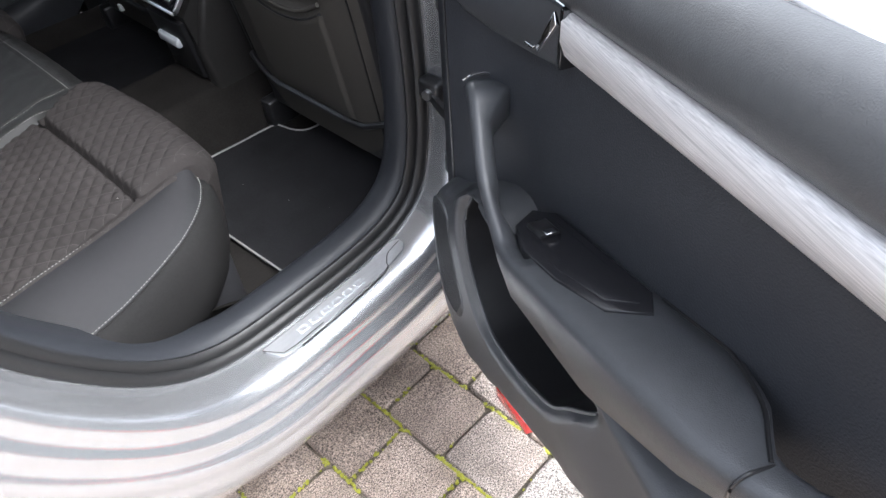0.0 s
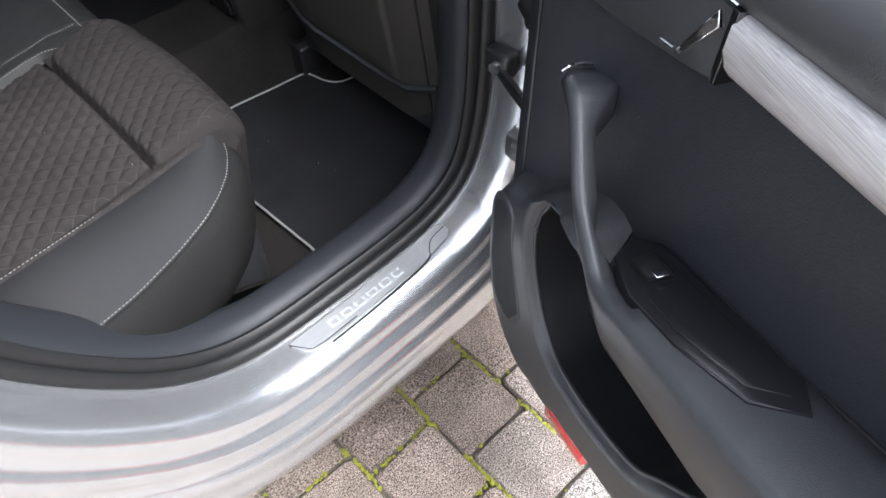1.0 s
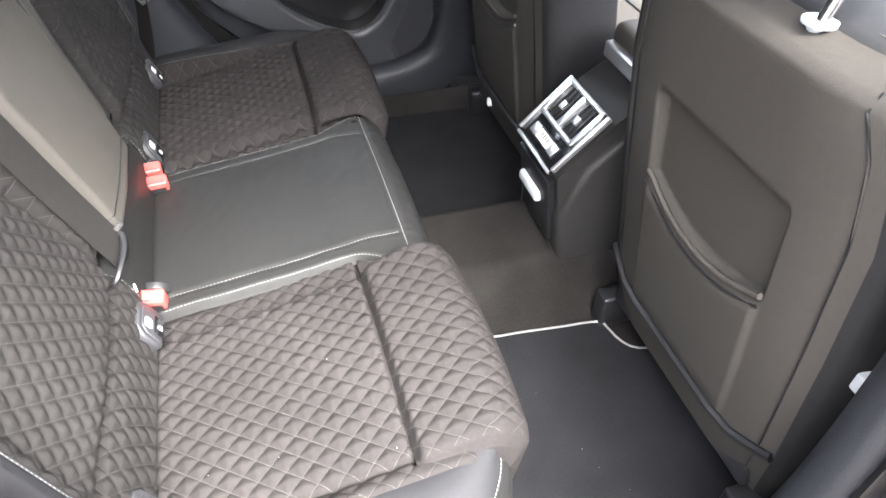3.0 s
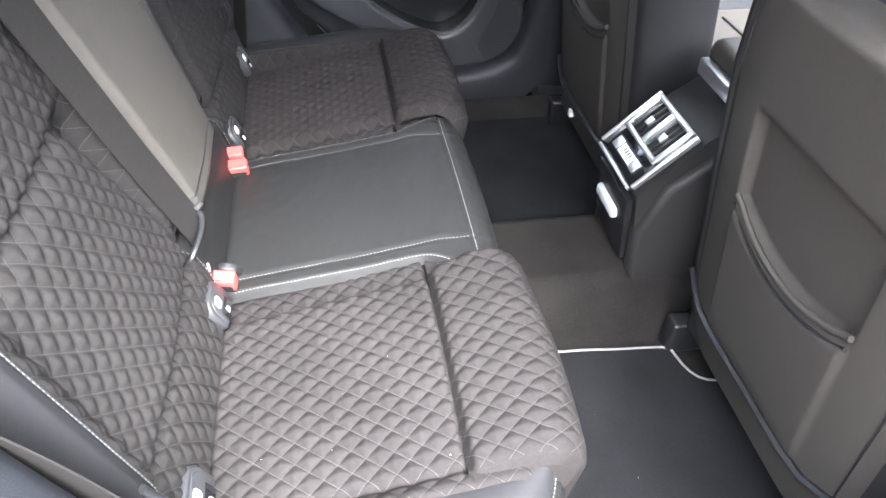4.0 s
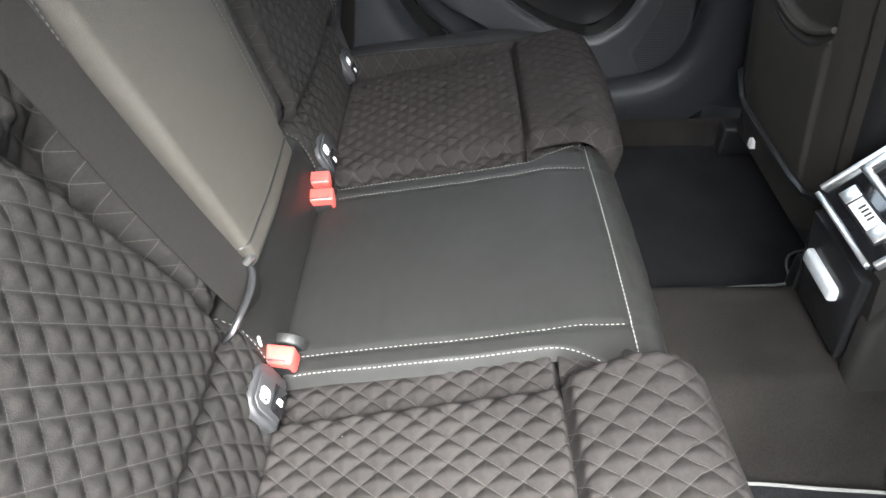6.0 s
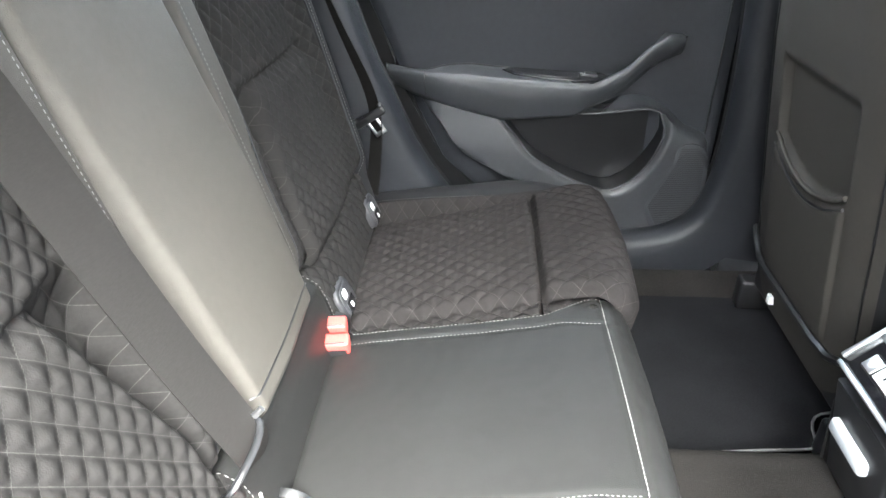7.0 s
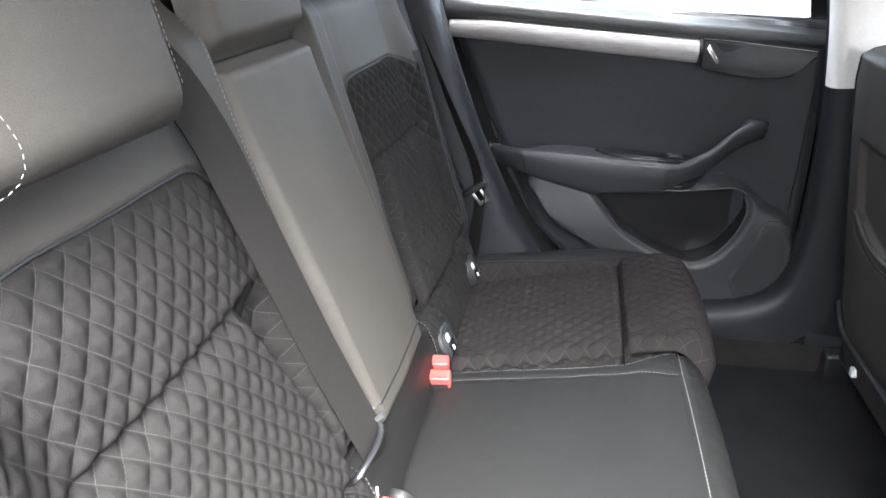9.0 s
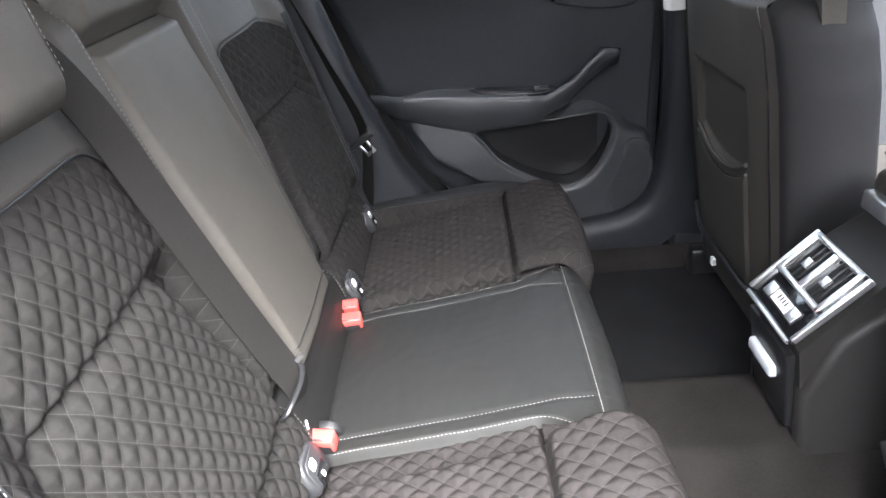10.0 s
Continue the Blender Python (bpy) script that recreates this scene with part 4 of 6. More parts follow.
BACK_Y, BACK_Z = pitch_span(0.118, 0.626, BW, 0.352, 5), pitch_span(0.465, 1.06, BT, 0.862, 6)
for s, lab in ((-1, "quilted dark rear seat back, grey leatherette frame, beside the open door"), (1, "quilted dark rear seat back, grey leatherette frame, beside the shut door")):
    B = thing("split_bench_back", lab, "car seat", "rear seat backs", at=(0, s * 0.36, 0.5))
    grid, faces, uv, cells = quilted_sheet(BACK_Y, BACK_Z, BW, BT, (0.352, 0.862), lambda y, z: back_point(s, y, z))
    inside = [quilt_edge(BACK_Y[i] + 0.0012, BACK_Z[j] + 0.0013) > 0 for i, j in cells]
    v, f, w = used_only(grid, [q for q, k in zip(faces, inside) if k], uv)
    link("quilted_panel", v, f, M_QUILT_BACK, B, "diamond-quilted dark fabric", uv=w)
    # same leatherette as the frame; its outer side is coloured darker for shade
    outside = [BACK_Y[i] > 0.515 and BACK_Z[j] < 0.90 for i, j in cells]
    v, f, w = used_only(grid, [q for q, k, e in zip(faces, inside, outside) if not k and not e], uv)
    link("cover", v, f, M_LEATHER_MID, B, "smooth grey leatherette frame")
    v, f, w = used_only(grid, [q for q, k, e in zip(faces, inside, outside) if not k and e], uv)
    link("shaded_bolster", v, f, M_LEATHER, B, "leatherette bolster like the frame, coloured darker blue-grey for its shade")
    # each column runs from the foot up to the crease
    cols, ups = span(0, 1, 0.0085), span(0, 1, 0.0085)
    v, w = [], []
    for a in cols:
        for k in ups:
            z = FIELD_FOOT + (crease_z(0.24 + 0.246 * a) + 0.001 - FIELD_FOOT) * k
            p = field_point(s, a, z)
            v.append(p)
            w.append(((s * p.y - 0.352) / BW, (z - 0.862) / BT))
    n = len(ups)
    f = [(i * n + j, (i + 1) * n + j, (i + 1) * n + j + 1, i * n + j + 1) for i in range(len(cols) - 1) for j in range(n - 1)]
    link("lower_field", v, f, M_QUILT_BACK, B, "raised diamond-quilted lower pad", uv=w)
    rim = [(0.160, 0.55), (0.160, 0.69), (0.169, 0.75), (0.178, 0.81), (0.178, 0.852), (0.1860, 0.880), (0.206, 0.9015), (0.238, 0.912), (0.35, 0.912), (0.422, 0.912), (0.477, 0.902), (0.507, 0.880), (0.522, 0.852), (0.522, 0.55)]
    part("piping", tube([back_point(s, p.x, p.y) + BN * 0.0015 for p in smooth_path([(a, b, 0) for a, b in rim], 0.006)], 0.0014, 6), M_DARK, B, "dark piping round the quilting")
    line = [back_point(s, 0.138, z) for z in span(0.53, 1.03, 0.006)]
    v, f = stitches(line, length=0.0034, gap=0.0022, normal=BN, radius=0.00055, lift=0.001)
    link("stitching", v, f, M_THREAD, B, STITCH_LABEL)
    line = [back_point(s, 0.5265, z) for z in span(0.52, 0.86, 0.006)]
    v, f = stitches(line, length=0.0036, gap=0.0022, normal=BN, radius=0.00055, lift=0.001)
    link("stitching", v, f, M_THREAD, B, STITCH_LABEL)
    part("shell", rbox((-0.42, 0.118 * s, 0.50), (-0.30, 0.60 * s, 1.02), 0.02), M_DARK, B, "dark back shell")

# fold-down armrest panel in the middle and the middle head restraint above it
def arm_point(y, z):
    half = 0.122 - 0.010 * ease(0.75, 0.55, z)
    e = abs(y) / half
    o = 0.030 - 0.020 * ease(0.60, 0.98, z) - 0.020 * ease(0.88, 1.0, e) + 0.004 * (1 - e * e)
    o -= 0.03 * (1 - ease(0.532, 0.556, z)) + 0.018 * ease(0.968, 0.984, z)
    o += 0.0014 * noise.noise(Vector((y * 16, z * 12, 8)))
    return Vector((back_x(z), y, z)) + BN * o


ARM = thing("center_armrest", "smooth grey leatherette armrest folded up between the rear backrests", "armrest", at=(0.0, 0, 0.53))
v, f = sheet(span(-0.122, 0.122, 0.004), span(0.532, 0.984, 0.005), arm_point)
link("pad", v, f, M_LEATHER_LIT, ARM)
part("armrest_body", prism([(0.534, -0.02), (0.98, -0.03), (0.98, -0.12), (0.534, -0.08)], -0.116, 0.116, lambda a, b, h: (back_x(a) + b + 0.006, h, a)), M_DARK, ARM, "dark body behind the pad")
line = [arm_point(y, 0.575) for y in span(-0.105, 0.105, 0.006)]
part("crease", tube([p + BN * 0.0002 for p in line], 0.0013, 5), M_BLACK, ARM)


def mid_head_point(y, z):
    e = abs(y) / 0.124
    o = 0.012 - 0.03 * ease(0.85, 1.0, e) - 0.022 * (1 - ease(0.986, 1.006, z)) + 0.010 * math.sin((z - 0.986) * 20) - 0.06 * ease(1.05, 1.11, z)
    return Vector((back_x(z), y, z)) + BN * (o + 0.004 * (1 - e * e))


MH = thing("middle_headrest", "low grey leatherette middle head restraint above the armrest", "headrest", at=(-0.1, 0, 0.99))
v, f = sheet(span(-0.124, 0.124, 0.005), span(0.986, 1.11, 0.004), mid_head_point)
link("cushion", v, f, M_LEATHER_LIT, MH)
part("core", rbox((-0.30, -0.115, 0.99), (-0.145, 0.115, 1.09), 0.03, 3), M_DARK, MH, "dark core")


def headrest(y0, label):
    """An outer head restraint hanging over the top of its backrest."""
    h = thing("headrest", label, "headrest", "rear headrests", at=(-0.10, y0, 1.0))
    bm = rbox((-0.085, -0.137, -0.085), (0.045, 0.137, 0.115), 0.032, 6)

    def bent(q):
        return Vector((q.x - 0.20 * q.z - 0.022 * (q.y / 0.128) ** 2, q.y, q.z + 0.010 * (q.y / 0.128) ** 2))

    for v in bm.verts:
        v.co = bent(v.co)
    m = Matrix.Translation((-0.072, y0, 1.044))
    bm.transform(m)
    part("cushion", bm, M_LEATHER_MID, h)
    def face(w, z):
        """A place on the rounded front of the cushion, just proud of it."""
        d, e = max(0.0, abs(w) - 0.105), max(0.0, -0.053 - z)
        k = math.sqrt(max(0.0004 ** 2, 0.032 ** 2 - d * d - e * e))
        g = 1 + 0.0016 / 0.032
        return Vector((0.013 + k * g, math.copysign(min(abs(w), 0.105) + d * g, w), max(z, -0.053) - e * g))

    for s in (-1, 1):
        run = [(0.104, 0.085, 0), (0.112, 0.04, 0), (0.117, 0.0, 0), (0.119, -0.035, 0), (0.116, -0.055, 0)]
        if s < 0:
            run = [(0.096, 0.025, 0), (0.074, -0.008, 0), (0.063, -0.032, 0), (0.060, -0.051, 0), (0.067, -0.066, 0), (0.086, -0.076, 0)]
        line = [m @ bent(face(s * w, z)) for w, z in [(q.x, q.y) for q in smooth_path(run, 0.006)]]
        v, f = stitches(line, normal=(1, 0, 0), radius=0.0004, lift=0.0, length=0.0032, gap=0.0020)
        link("stitching", v, f, M_THREAD, h, STITCH_LABEL)
        part("post", tube([(-0.12, y0 + s * 0.07, 0.93), (-0.12, y0 + s * 0.07, 1.0)], 0.006, 10), M_CHROME, h, "chrome post")


headrest(-0.392, "grey leatherette head restraint with pale side stitching, above the rear seat")

# ------------------------------------------------------------------ belts and buckles
def buckle(x, y, z, tilt, turn, grp):
    b = thing("belt_buckle", "belt buckle with red release button in the seat gap", "seat belt", "rear belt buckles", at=(x, y, z))
    m = Matrix.Translation((x, y, z)) @ Matrix.Rotation(radians(90 + turn), 4, "Z") @ Matrix.Rotation(radians(tilt), 4, "Y")
    part("housing", rbox((-0.060, -0.0205, -0.0110), (0.012, 0.0205, 0.0110), 0.005, 3, m), M_BLACK, b, "black housing")
    part("release_button", rbox((-0.006, -0.0215, -0.0105), (0.0215, 0.0215, 0.0105), 0.004, 3, m), M_RED, b, "red release button")
    part("slot", rbox((0.012, -0.015, 0.0060), (0.0222, 0.015, 0.0088), 0.0008, 1, m), M_BLACK, b, "dark tongue slot")
    part("pocket", prism([(0.5 * 0.05 * math.cos(t) - 0.02, 0.5 * 0.046 * math.sin(t)) for t in np.linspace(0, 2 * math.pi, 24, endpoint=False)], -0.03, -0.018, lambda a, c, h: m @ Vector((a, c, h)), 0.004), M_RUBBER, b, "dark elastic pocket")


buckle(0.058, -0.152, 0.465, -108, -8, "")
buckle(0.061, 0.124, 0.461, -106, 6, "")
buckle(0.053, 0.152, 0.469, -106, 6, "")


def tongue(name_at, m, belt):
    """Latch plate: a black moulded bar with a steel tongue."""
    part("tongue_grip", joined(rbox((-0.033, -0.006, -0.008), (0.033, 0.006, 0.008), 0.005, 3, m), rbox((-0.033, -0.005, 0.002), (-0.024, 0.006, 0.014), 0.004, 2, m), rbox((0.024, -0.005, 0.002), (0.033, 0.006, 0.014), 0.004, 2, m)), M_BLACK, belt, "black moulded latch plate")
    frame = joined(rbox((-0.012, -0.0012, -0.034), (-0.006, 0.0012, -0.006), 0.001, 1, m), rbox((0.006, -0.0012, -0.034), (0.012, 0.0012, -0.006), 0.001, 1, m), rbox((-0.012, -0.0012, -0.038), (0.012, 0.0012, -0.030), 0.001, 1, m))
    part("latch_tongue", frame, M_STEEL if name_at == "tongue" else M_BLACK, belt, "steel latch tongue")


MB = thing("seat_belt", "dark grey middle seat belt webbing lying over the backrest", "seat belt", "rear seat belts", at=(0.03, -0.135, 0.54))
pts = [(back_x(1.06) - 0.06, -0.228, 1.06), (back_x(1.02) + 0.000, -0.214, 1.02), (back_x(0.95) + 0.022, -0.202, 0.95), (back_x(0.84) + 0.025, -0.188, 0.84), (back_x(0.70) + 0.027, -0.170, 0.70), (back_x(0.60) + 0.028, -0.152, 0.60), (0.042, -0.141, 0.552), (0.032, -0.137, 0.515)]
part("webbing", strap(smooth_path(pts, 0.012), 0.047, 0.0016, (0.30, 1, 0.1)), M_WEB, MB)
part("belt_guide", tube(smooth_path([(0.026, -0.190, 0.540), (0.036, -0.194, 0.552), (0.044, -0.180, 0.562), (0.050, -0.150, 0.570), (0.048, -0.130, 0.577), (0.036, -0.124, 0.576)], 0.006), 0.0038, 8, flat=0.8), M_BLACK, MB, "black plastic belt guide")
part("guide_pin", tube([(0.044, -0.130, 0.585), (0.052, -0.128, 0.593)], 0.0035, 8), M_STEEL, MB)
TAG = thing("fabric_tag", "small white sewn-in fabric tag on the seat gap strip", "tag", "fabric tags", at=(0.050, -0.158, 0.50))
part("tag", rbox((0.046, -0.1605, 0.497), (0.0485, -0.1575, 0.511), 0.0006), M_WHITE, TAG)
TAG2 = thing("fabric_tag", "small white sewn-in fabric tag by the outer anchor", "tag", "fabric tags", at=(0.046, -0.522, 0.49))
part("tag", rbox((0.042, -0.5285, 0.494), (0.0455, -0.5230, 0.508), 0.0006), M_WHITE, TAG2)

for s in (-1, 1):
    SB = thing("seat_belt", "dark grey outer seat belt webbing with latch plate beside the backrest", "seat belt", "rear seat belts", at=(0.04, s * 0.60, 0.56))
    pts = [(-0.20, 0.640, 1.20), (-0.13, 0.632, 1.05), (-0.055, 0.618, 0.90), (0.0, 0.606, 0.78), (0.045, 0.598, 0.68), (0.058, 0.594, 0.62), (0.055, 0.590, 0.55), (0.045, 0.580, 0.47), (0.03, 0.575, 0.42)]
    if s < 0:
        pts = [(-0.20, 0.640, 1.20), (-0.13, 0.632, 1.05), (-0.055, 0.618, 0.90), (-0.002, 0.606, 0.80), (0.036, 0.600, 0.71), (0.058, 0.598, 0.64), (0.058, 0.594, 0.56), (0.045, 0.585, 0.48), (0.03, 0.575, 0.42)]
    pts = [(x, s * y, z) for x, y, z in pts]
    part("webbing", strap(smooth_path(pts, 0.012), 0.047, 0.0016, (0.7, -0.75, 0.25) if s > 0 else (0.85, -0.25, 0.3)), M_WEB, SB)
    if s > 0:
        m = Matrix.Translation((0.053, 0.578, 0.625)) @ Matrix(((0.83, 0, -0.55), (0, 1, 0), (0.55, 0, 0.83))).to_4x4()
        tongue("tongue", m, SB)
    else:
        bar = smooth_path([(0.066, -0.582, 0.672), (0.075, -0.581, 0.650), (0.086, -0.580, 0.628), (0.094, -0.579, 0.610)], 0.006)
        part("tongue_grip", tube(bar, 0.0042, 10, flat=0.7), M_BLACK, SB, "black moulded latch plate")
        part("latch_tongue", joined(tube(smooth_path([(0.094, -0.580, 0.609), (0.085, -0.584, 0.599), (0.076, -0.586, 0.600)], 0.004), 0.0070, 10, flat=0.8), rbox((0.069, -0.589, 0.592), (0.081, -0.583, 0.604), 0.003)), M_BLACK, SB, "rounded end of the latch plate")

# lint on the fabric and the mat
lint_rng = random.Random(11)
lv, lf = [], []
for k in range(12):
    if k % 2:
        x, y = lint_rng.uniform(0.10, 0.33), -lint_rng.uniform(0.24, 0.49)
        z = pad_point(-1, x, -y)[2] + 0.0006
    else:
        x, y = lint_rng.uniform(0.54, 0.76), -lint_rng.uniform(0.22, 0.57)
        z = FLOOR_Z + 0.0066
    r = lint_rng.uniform(0.00025, 0.0005)
    w = lint_rng.uniform(0, 3.1)
    n = len(lv)
    lv += [(x + 2 * r * math.cos(w), y + 2 * r * math.sin(w), z), (x - 2 * r * math.cos(w), y - 2 * r * math.sin(w), z), (x - r * math.sin(w), y + r * math.cos(w), z), (x, y, z + r)]
    lf += [(n, n + 2, n + 3), (n + 2, n + 1, n + 3), (n + 1, n, n + 3), (n, n + 1, n + 2)]
LINT = link("lint", lv, lf, M_WHITE)
tagged(LINT, "tiny pale specks of lint on the seat fabric and mat", "lint", kind="stuff")
# ------------------------------------------------------------------ front seats, seen from behind
def fs_x(z):
    return float(np.interp(z, [0.30, 0.38, 0.62, 0.80, 0.92, 1.0], [0.800, 0.783, 0.747, 0.720, 0.700, 0.702]))


def front_seat(s, label):
    c = s * 0.373
    t = thing("front_seat", label, "car seat", "front seats", at=(0.95, c, FLOOR_Z))

    def half(z):
        return float(np.interp(z, [0.30, 0.40, 0.62, 0.78, 0.86, 0.91, 0.922], [0.198, 0.208, 0.213, 0.212, 0.198, 0.170, 0.150]))

    def back(w, z):
        e = abs(w)
        y = w * half(z)
        x = fs_x(z) + 0.016 * (max(0, e - 0.5) / 0.5) ** 2
        # the map pocket: a sagging pouch with a rolled rim and a hollow above it
        lip = 0.615 + 0.032 * (w * 0.9) ** 2 * 4 - 0.02
        inside = 1 - ease(0.55, 0.60, e)
        x += 0.015 * inside * ease(lip, lip + 0.010, z) * (1 - ease(0.752, 0.772, z))
        x -= 0.006 * inside * (1 - ease(lip - 0.02, lip, z)) * ease(0.36, 0.42, z)
        x += 0.050 * ease(0.895, 0.922, z) ** 2
        return (x, c + y, z)

    v, f = sheet(span(-1, 1, 0.012), span(0.30, 0.922, 0.006), back)
    link("back_panel", v, f, M_LEATHER_MID, t, "grey leatherette back with a map pocket")
    # side cheeks wrap round to the front
    for k in (-1, 1):
        rows = []
        for z in span(0.30, 0.922, 0.012):
            p0 = Vector(back(k, z))
            row = []
            for q in range(13):
                a = q / 12 * math.pi
                row.append(p0 + Vector((0.085 * (1 - math.cos(a)) * 0.85, k * (0.028 * math.sin(a) ** 0.8), 0.0)))
            rows.append(row)
        v, f = mesh_rows(rows)
        link("side_cheek", v, f, M_LEATHER, t, "rounded grey side cheek")
    top_rows = []
    for w in span(-1, 1, 0.05):
        p0 = Vector(back(w, 0.922))
        top_rows.append([p0 + Vector((0.055 * (1 - math.cos(a)), 0, 0.006 * math.sin(a) - 0.01 * abs(w) ** 3)) for a in np.linspace(0, math.pi, 9)])
    v, f = mesh_rows(top_rows)
    link("top_roll", v, f, M_LEATHER, t, "rounded top of the seat")
    rim = smooth_path([Vector(back(w, 0.595 + 0.115 * w * w)) + Vector((-0.003, 0, 0.004)) for w in span(-0.58, 0.58, 0.06)], 0.012)
    part("pocket_rim", tube(rim, 0.0042, 8), M_LEATHER_MID, t, "rolled rim of the map pocket")
    rim2 = [p + Vector((0.001, 0, -0.017)) for p in rim]
    part("pocket_seam", tube(rim2, 0.0026, 6), M_BLACK, t)
    for k in (-1, 1):
        edge = [Vector(back(k * 0.90, z)) + Vector((-0.001, 0, 0)) for z in span(0.33, 0.91, 0.012)]
        part("seam", tube(edge, 0.0016, 5), M_BLACK, t)
    low = smooth_path([back(w, 0.385 + 0.10 * max(0, abs(w) - 0.7)) for w in span(-1, 1, 0.1)], 0.012)
    part("lower_hem", tube([p + Vector((-0.004, 0, 0)) for p in low], 0.007, 7), M_BLACK, t, "dark hem under the back panel")
    # cushion, rails
    bm = rbox((0.80, c - 0.235, 0.34), (1.34, c + 0.235, 0.52), 0.05, 4)
    part("seat_cushion", bm, M_LEATHER_MID, t)
    for x in (0.95, 1.05, 1.15, 1.25):
        part("pleat", tube([(x, c - 0.15, 0.5205), (x, c + 0.15, 0.5205)], 0.004, 6), M_BLACK, t)
    for k in (-1, 1):
        part("seat_rail", rbox((0.78, c + k * 0.20 - 0.018, FLOOR_Z - 0.004), (1.36, c + k * 0.20 + 0.018, 0.30), 0.006), M_BLACK, t, "black seat rail")
    part("seat_frame", rbox((0.80, c - 0.19, 0.295), (1.30, c + 0.19, 0.36), 0.01), M_DARK, t)
    # front side of the backrest, with pleats
    fr = prism([(0.84, 0.50), (0.86, 0.50), (0.81, 0.92), (0.775, 0.925)], c - 0.215, c + 0.215, lambda a, b, h: (a, h, b), 0.0)
    part("backrest_front", fr, M_LEATHER_MID, t)
    for z in (0.58, 0.66, 0.74, 0.82):
        x = float(np.interp(z, [0.5, 0.96], [0.862, 0.802]))
        part("pleat", tube([(x, c - 0.20, z), (x, c + 0.20, z)], 0.004, 6), M_BLACK, t)
    # posts and head restraint
    for k in (-1, 1):
        y = c + s * -0.028 + k * 0.078
        part("post_guide", joined(tube([(0.744, y, 0.9215), (0.744, y, 0.9235), (0.744, y, 0.9245)], 0.0165, 16), tube([(0.744, y, 0.90), (0.744, y, 0.922)], 0.009, 12)), M_GREYP, t, "pale grey post guide")
        part("post", tube([(0.746, y, 0.92), (0.756, y, 0.96), (0.766, y, 1.02)], 0.0065, 10), M_CHROME, t, "chrome headrest post")
    bm = rbox((0.735, c - s * 0.028 - 0.135, 0.968), (0.83, c - s * 0.028 + 0.135, 1.13), 0.045, 5)
    part("headrest", bm, M_LEATHER, t, "grey leatherette head restraint")
    return t


front_seat(-1, "grey leatherette front seat back with map pocket, near the open door")
front_seat(1, "grey leatherette front seat back with map pocket, across the car")

# belt anchor beside the front seat on the door side
A = thing("belt_anchor", "dark belt anchor loop beside the front seat", "seat belt", at=(0.86, -0.63, 0.24))
part("anchor_loop", tube(smooth_path([(0.80, -0.640, 0.40), (0.815, -0.610, 0.375), (0.845, -0.605, 0.33), (0.83, -0.625, 0.275), (0.79, -0.635, 0.25)], 0.01), 0.009, 8), M_RUBBER, A)
part("anchor_bar", tube(smooth_path([(0.84, -0.63, 0.36), (0.865, -0.622, 0.315), (0.86, -0.630, 0.26), (0.85, -0.635, 0.226)], 0.01), 0.012, 8), M_PLASTIC, A)
part("bolt", tube([(0.812, -0.650, 0.408), (0.812, -0.638, 0.408)], 0.010, 10), M_STEEL, A, "zinc bolt head")
KN = thing("belt_stop", "small pale clip on the belt beside the front seat", "seat belt", at=(0.79, -0.614, 0.617))
part("clip", rbox((0.782, -0.632, 0.606), (0.800, -0.608, 0.630), 0.003), M_GREYP, KN)
part("webbing", strap(smooth_path([(0.80, -0.645, 0.90), (0.80, -0.63, 0.70), (0.80, -0.625, 0.60), (0.82, -0.622, 0.42), (0.84, -0.625, 0.37)], 0.02), 0.045, 0.0016, (1, 0.2, 0)), M_WEB, KN)
CL = thing("seat_clip", "small pale clip at the foot of the front seat", "clip", at=(0.80, 0.455, 0.33))
part("clip", rbox((0.785, 0.448, 0.322), (0.80, 0.462, 0.340), 0.002), M_WHITE, CL)

# ------------------------------------------------------------------ centre console
CON = thing("centre_console", "dark centre console with rear vents in a bright satin frame", "console", at=(0.85, 0, 0.34))
# lower edge and upper edge of the vent panel
V0, V1, VH = Vector((0.703, 0, 0.509)), Vector((0.789, 0, 0.594)), 0.070
VU = (V1 - V0).normalized()
VN = Vector((-VU.z, 0, VU.x))
VL = (V1 - V0).length


def vent_at(a, b, h):
    """a: across the car, b: up the panel, h: out of it."""
    return V0 + Vector((0, a, 0)) + VU * b + VN * h


poly = [(0.735, 0.300), (0.716, 0.44), (0.706, 0.500), (0.800, 0.600), (0.86, 0.640), (1.40, 0.66), (1.60, 0.60), (1.60, 0.24), (0.72, 0.24)]
part("console_body", prism(poly, -0.078, 0.078, lambda a, b, h: (a, h, b), 0.012, 3), M_CONSOLE, CON, "dark grained console body")
for s in (-1, 1):
    part("side_wing", prism([(0.735, 0.245), (0.715, 0.43), (0.75, 0.52), (0.86, 0.61), (1.5, 0.60), (1.5, 0.24)], s * 0.066, s * 0.092, lambda a, b, h: (a, h, b), 0.012, 3), M_CONSOLE, CON, "console side")


def vent_frame(a0, a1, b0, b1, bar, lo, hi, name, mat, parent, label=""):
    bars = [rbox((a0, b0, lo), (a1, b0 + bar, hi), 0.0025, 2), rbox((a0, b1 - bar, lo), (a1, b1, hi), 0.0025, 2), rbox((a0, b0, lo), (a0 + bar, b1, hi), 0.0025, 2), rbox((a1 - bar, b0, lo), (a1, b1, hi), 0.0025, 2)]
    bm = joined(*bars)
    for v in bm.verts:
        v.co = vent_at(v.co.x, v.co.y, v.co.z)
    return part(name, bm, mat, parent, label)


def vent_box(a0, b0, lo, a1, b1, hi, r=0.001):
    bm = rbox((a0, b0, lo), (a1, b1, hi), r, 2)
    for v in bm.verts:
        v.co = vent_at(v.co.x, v.co.y, v.co.z)
    return bm


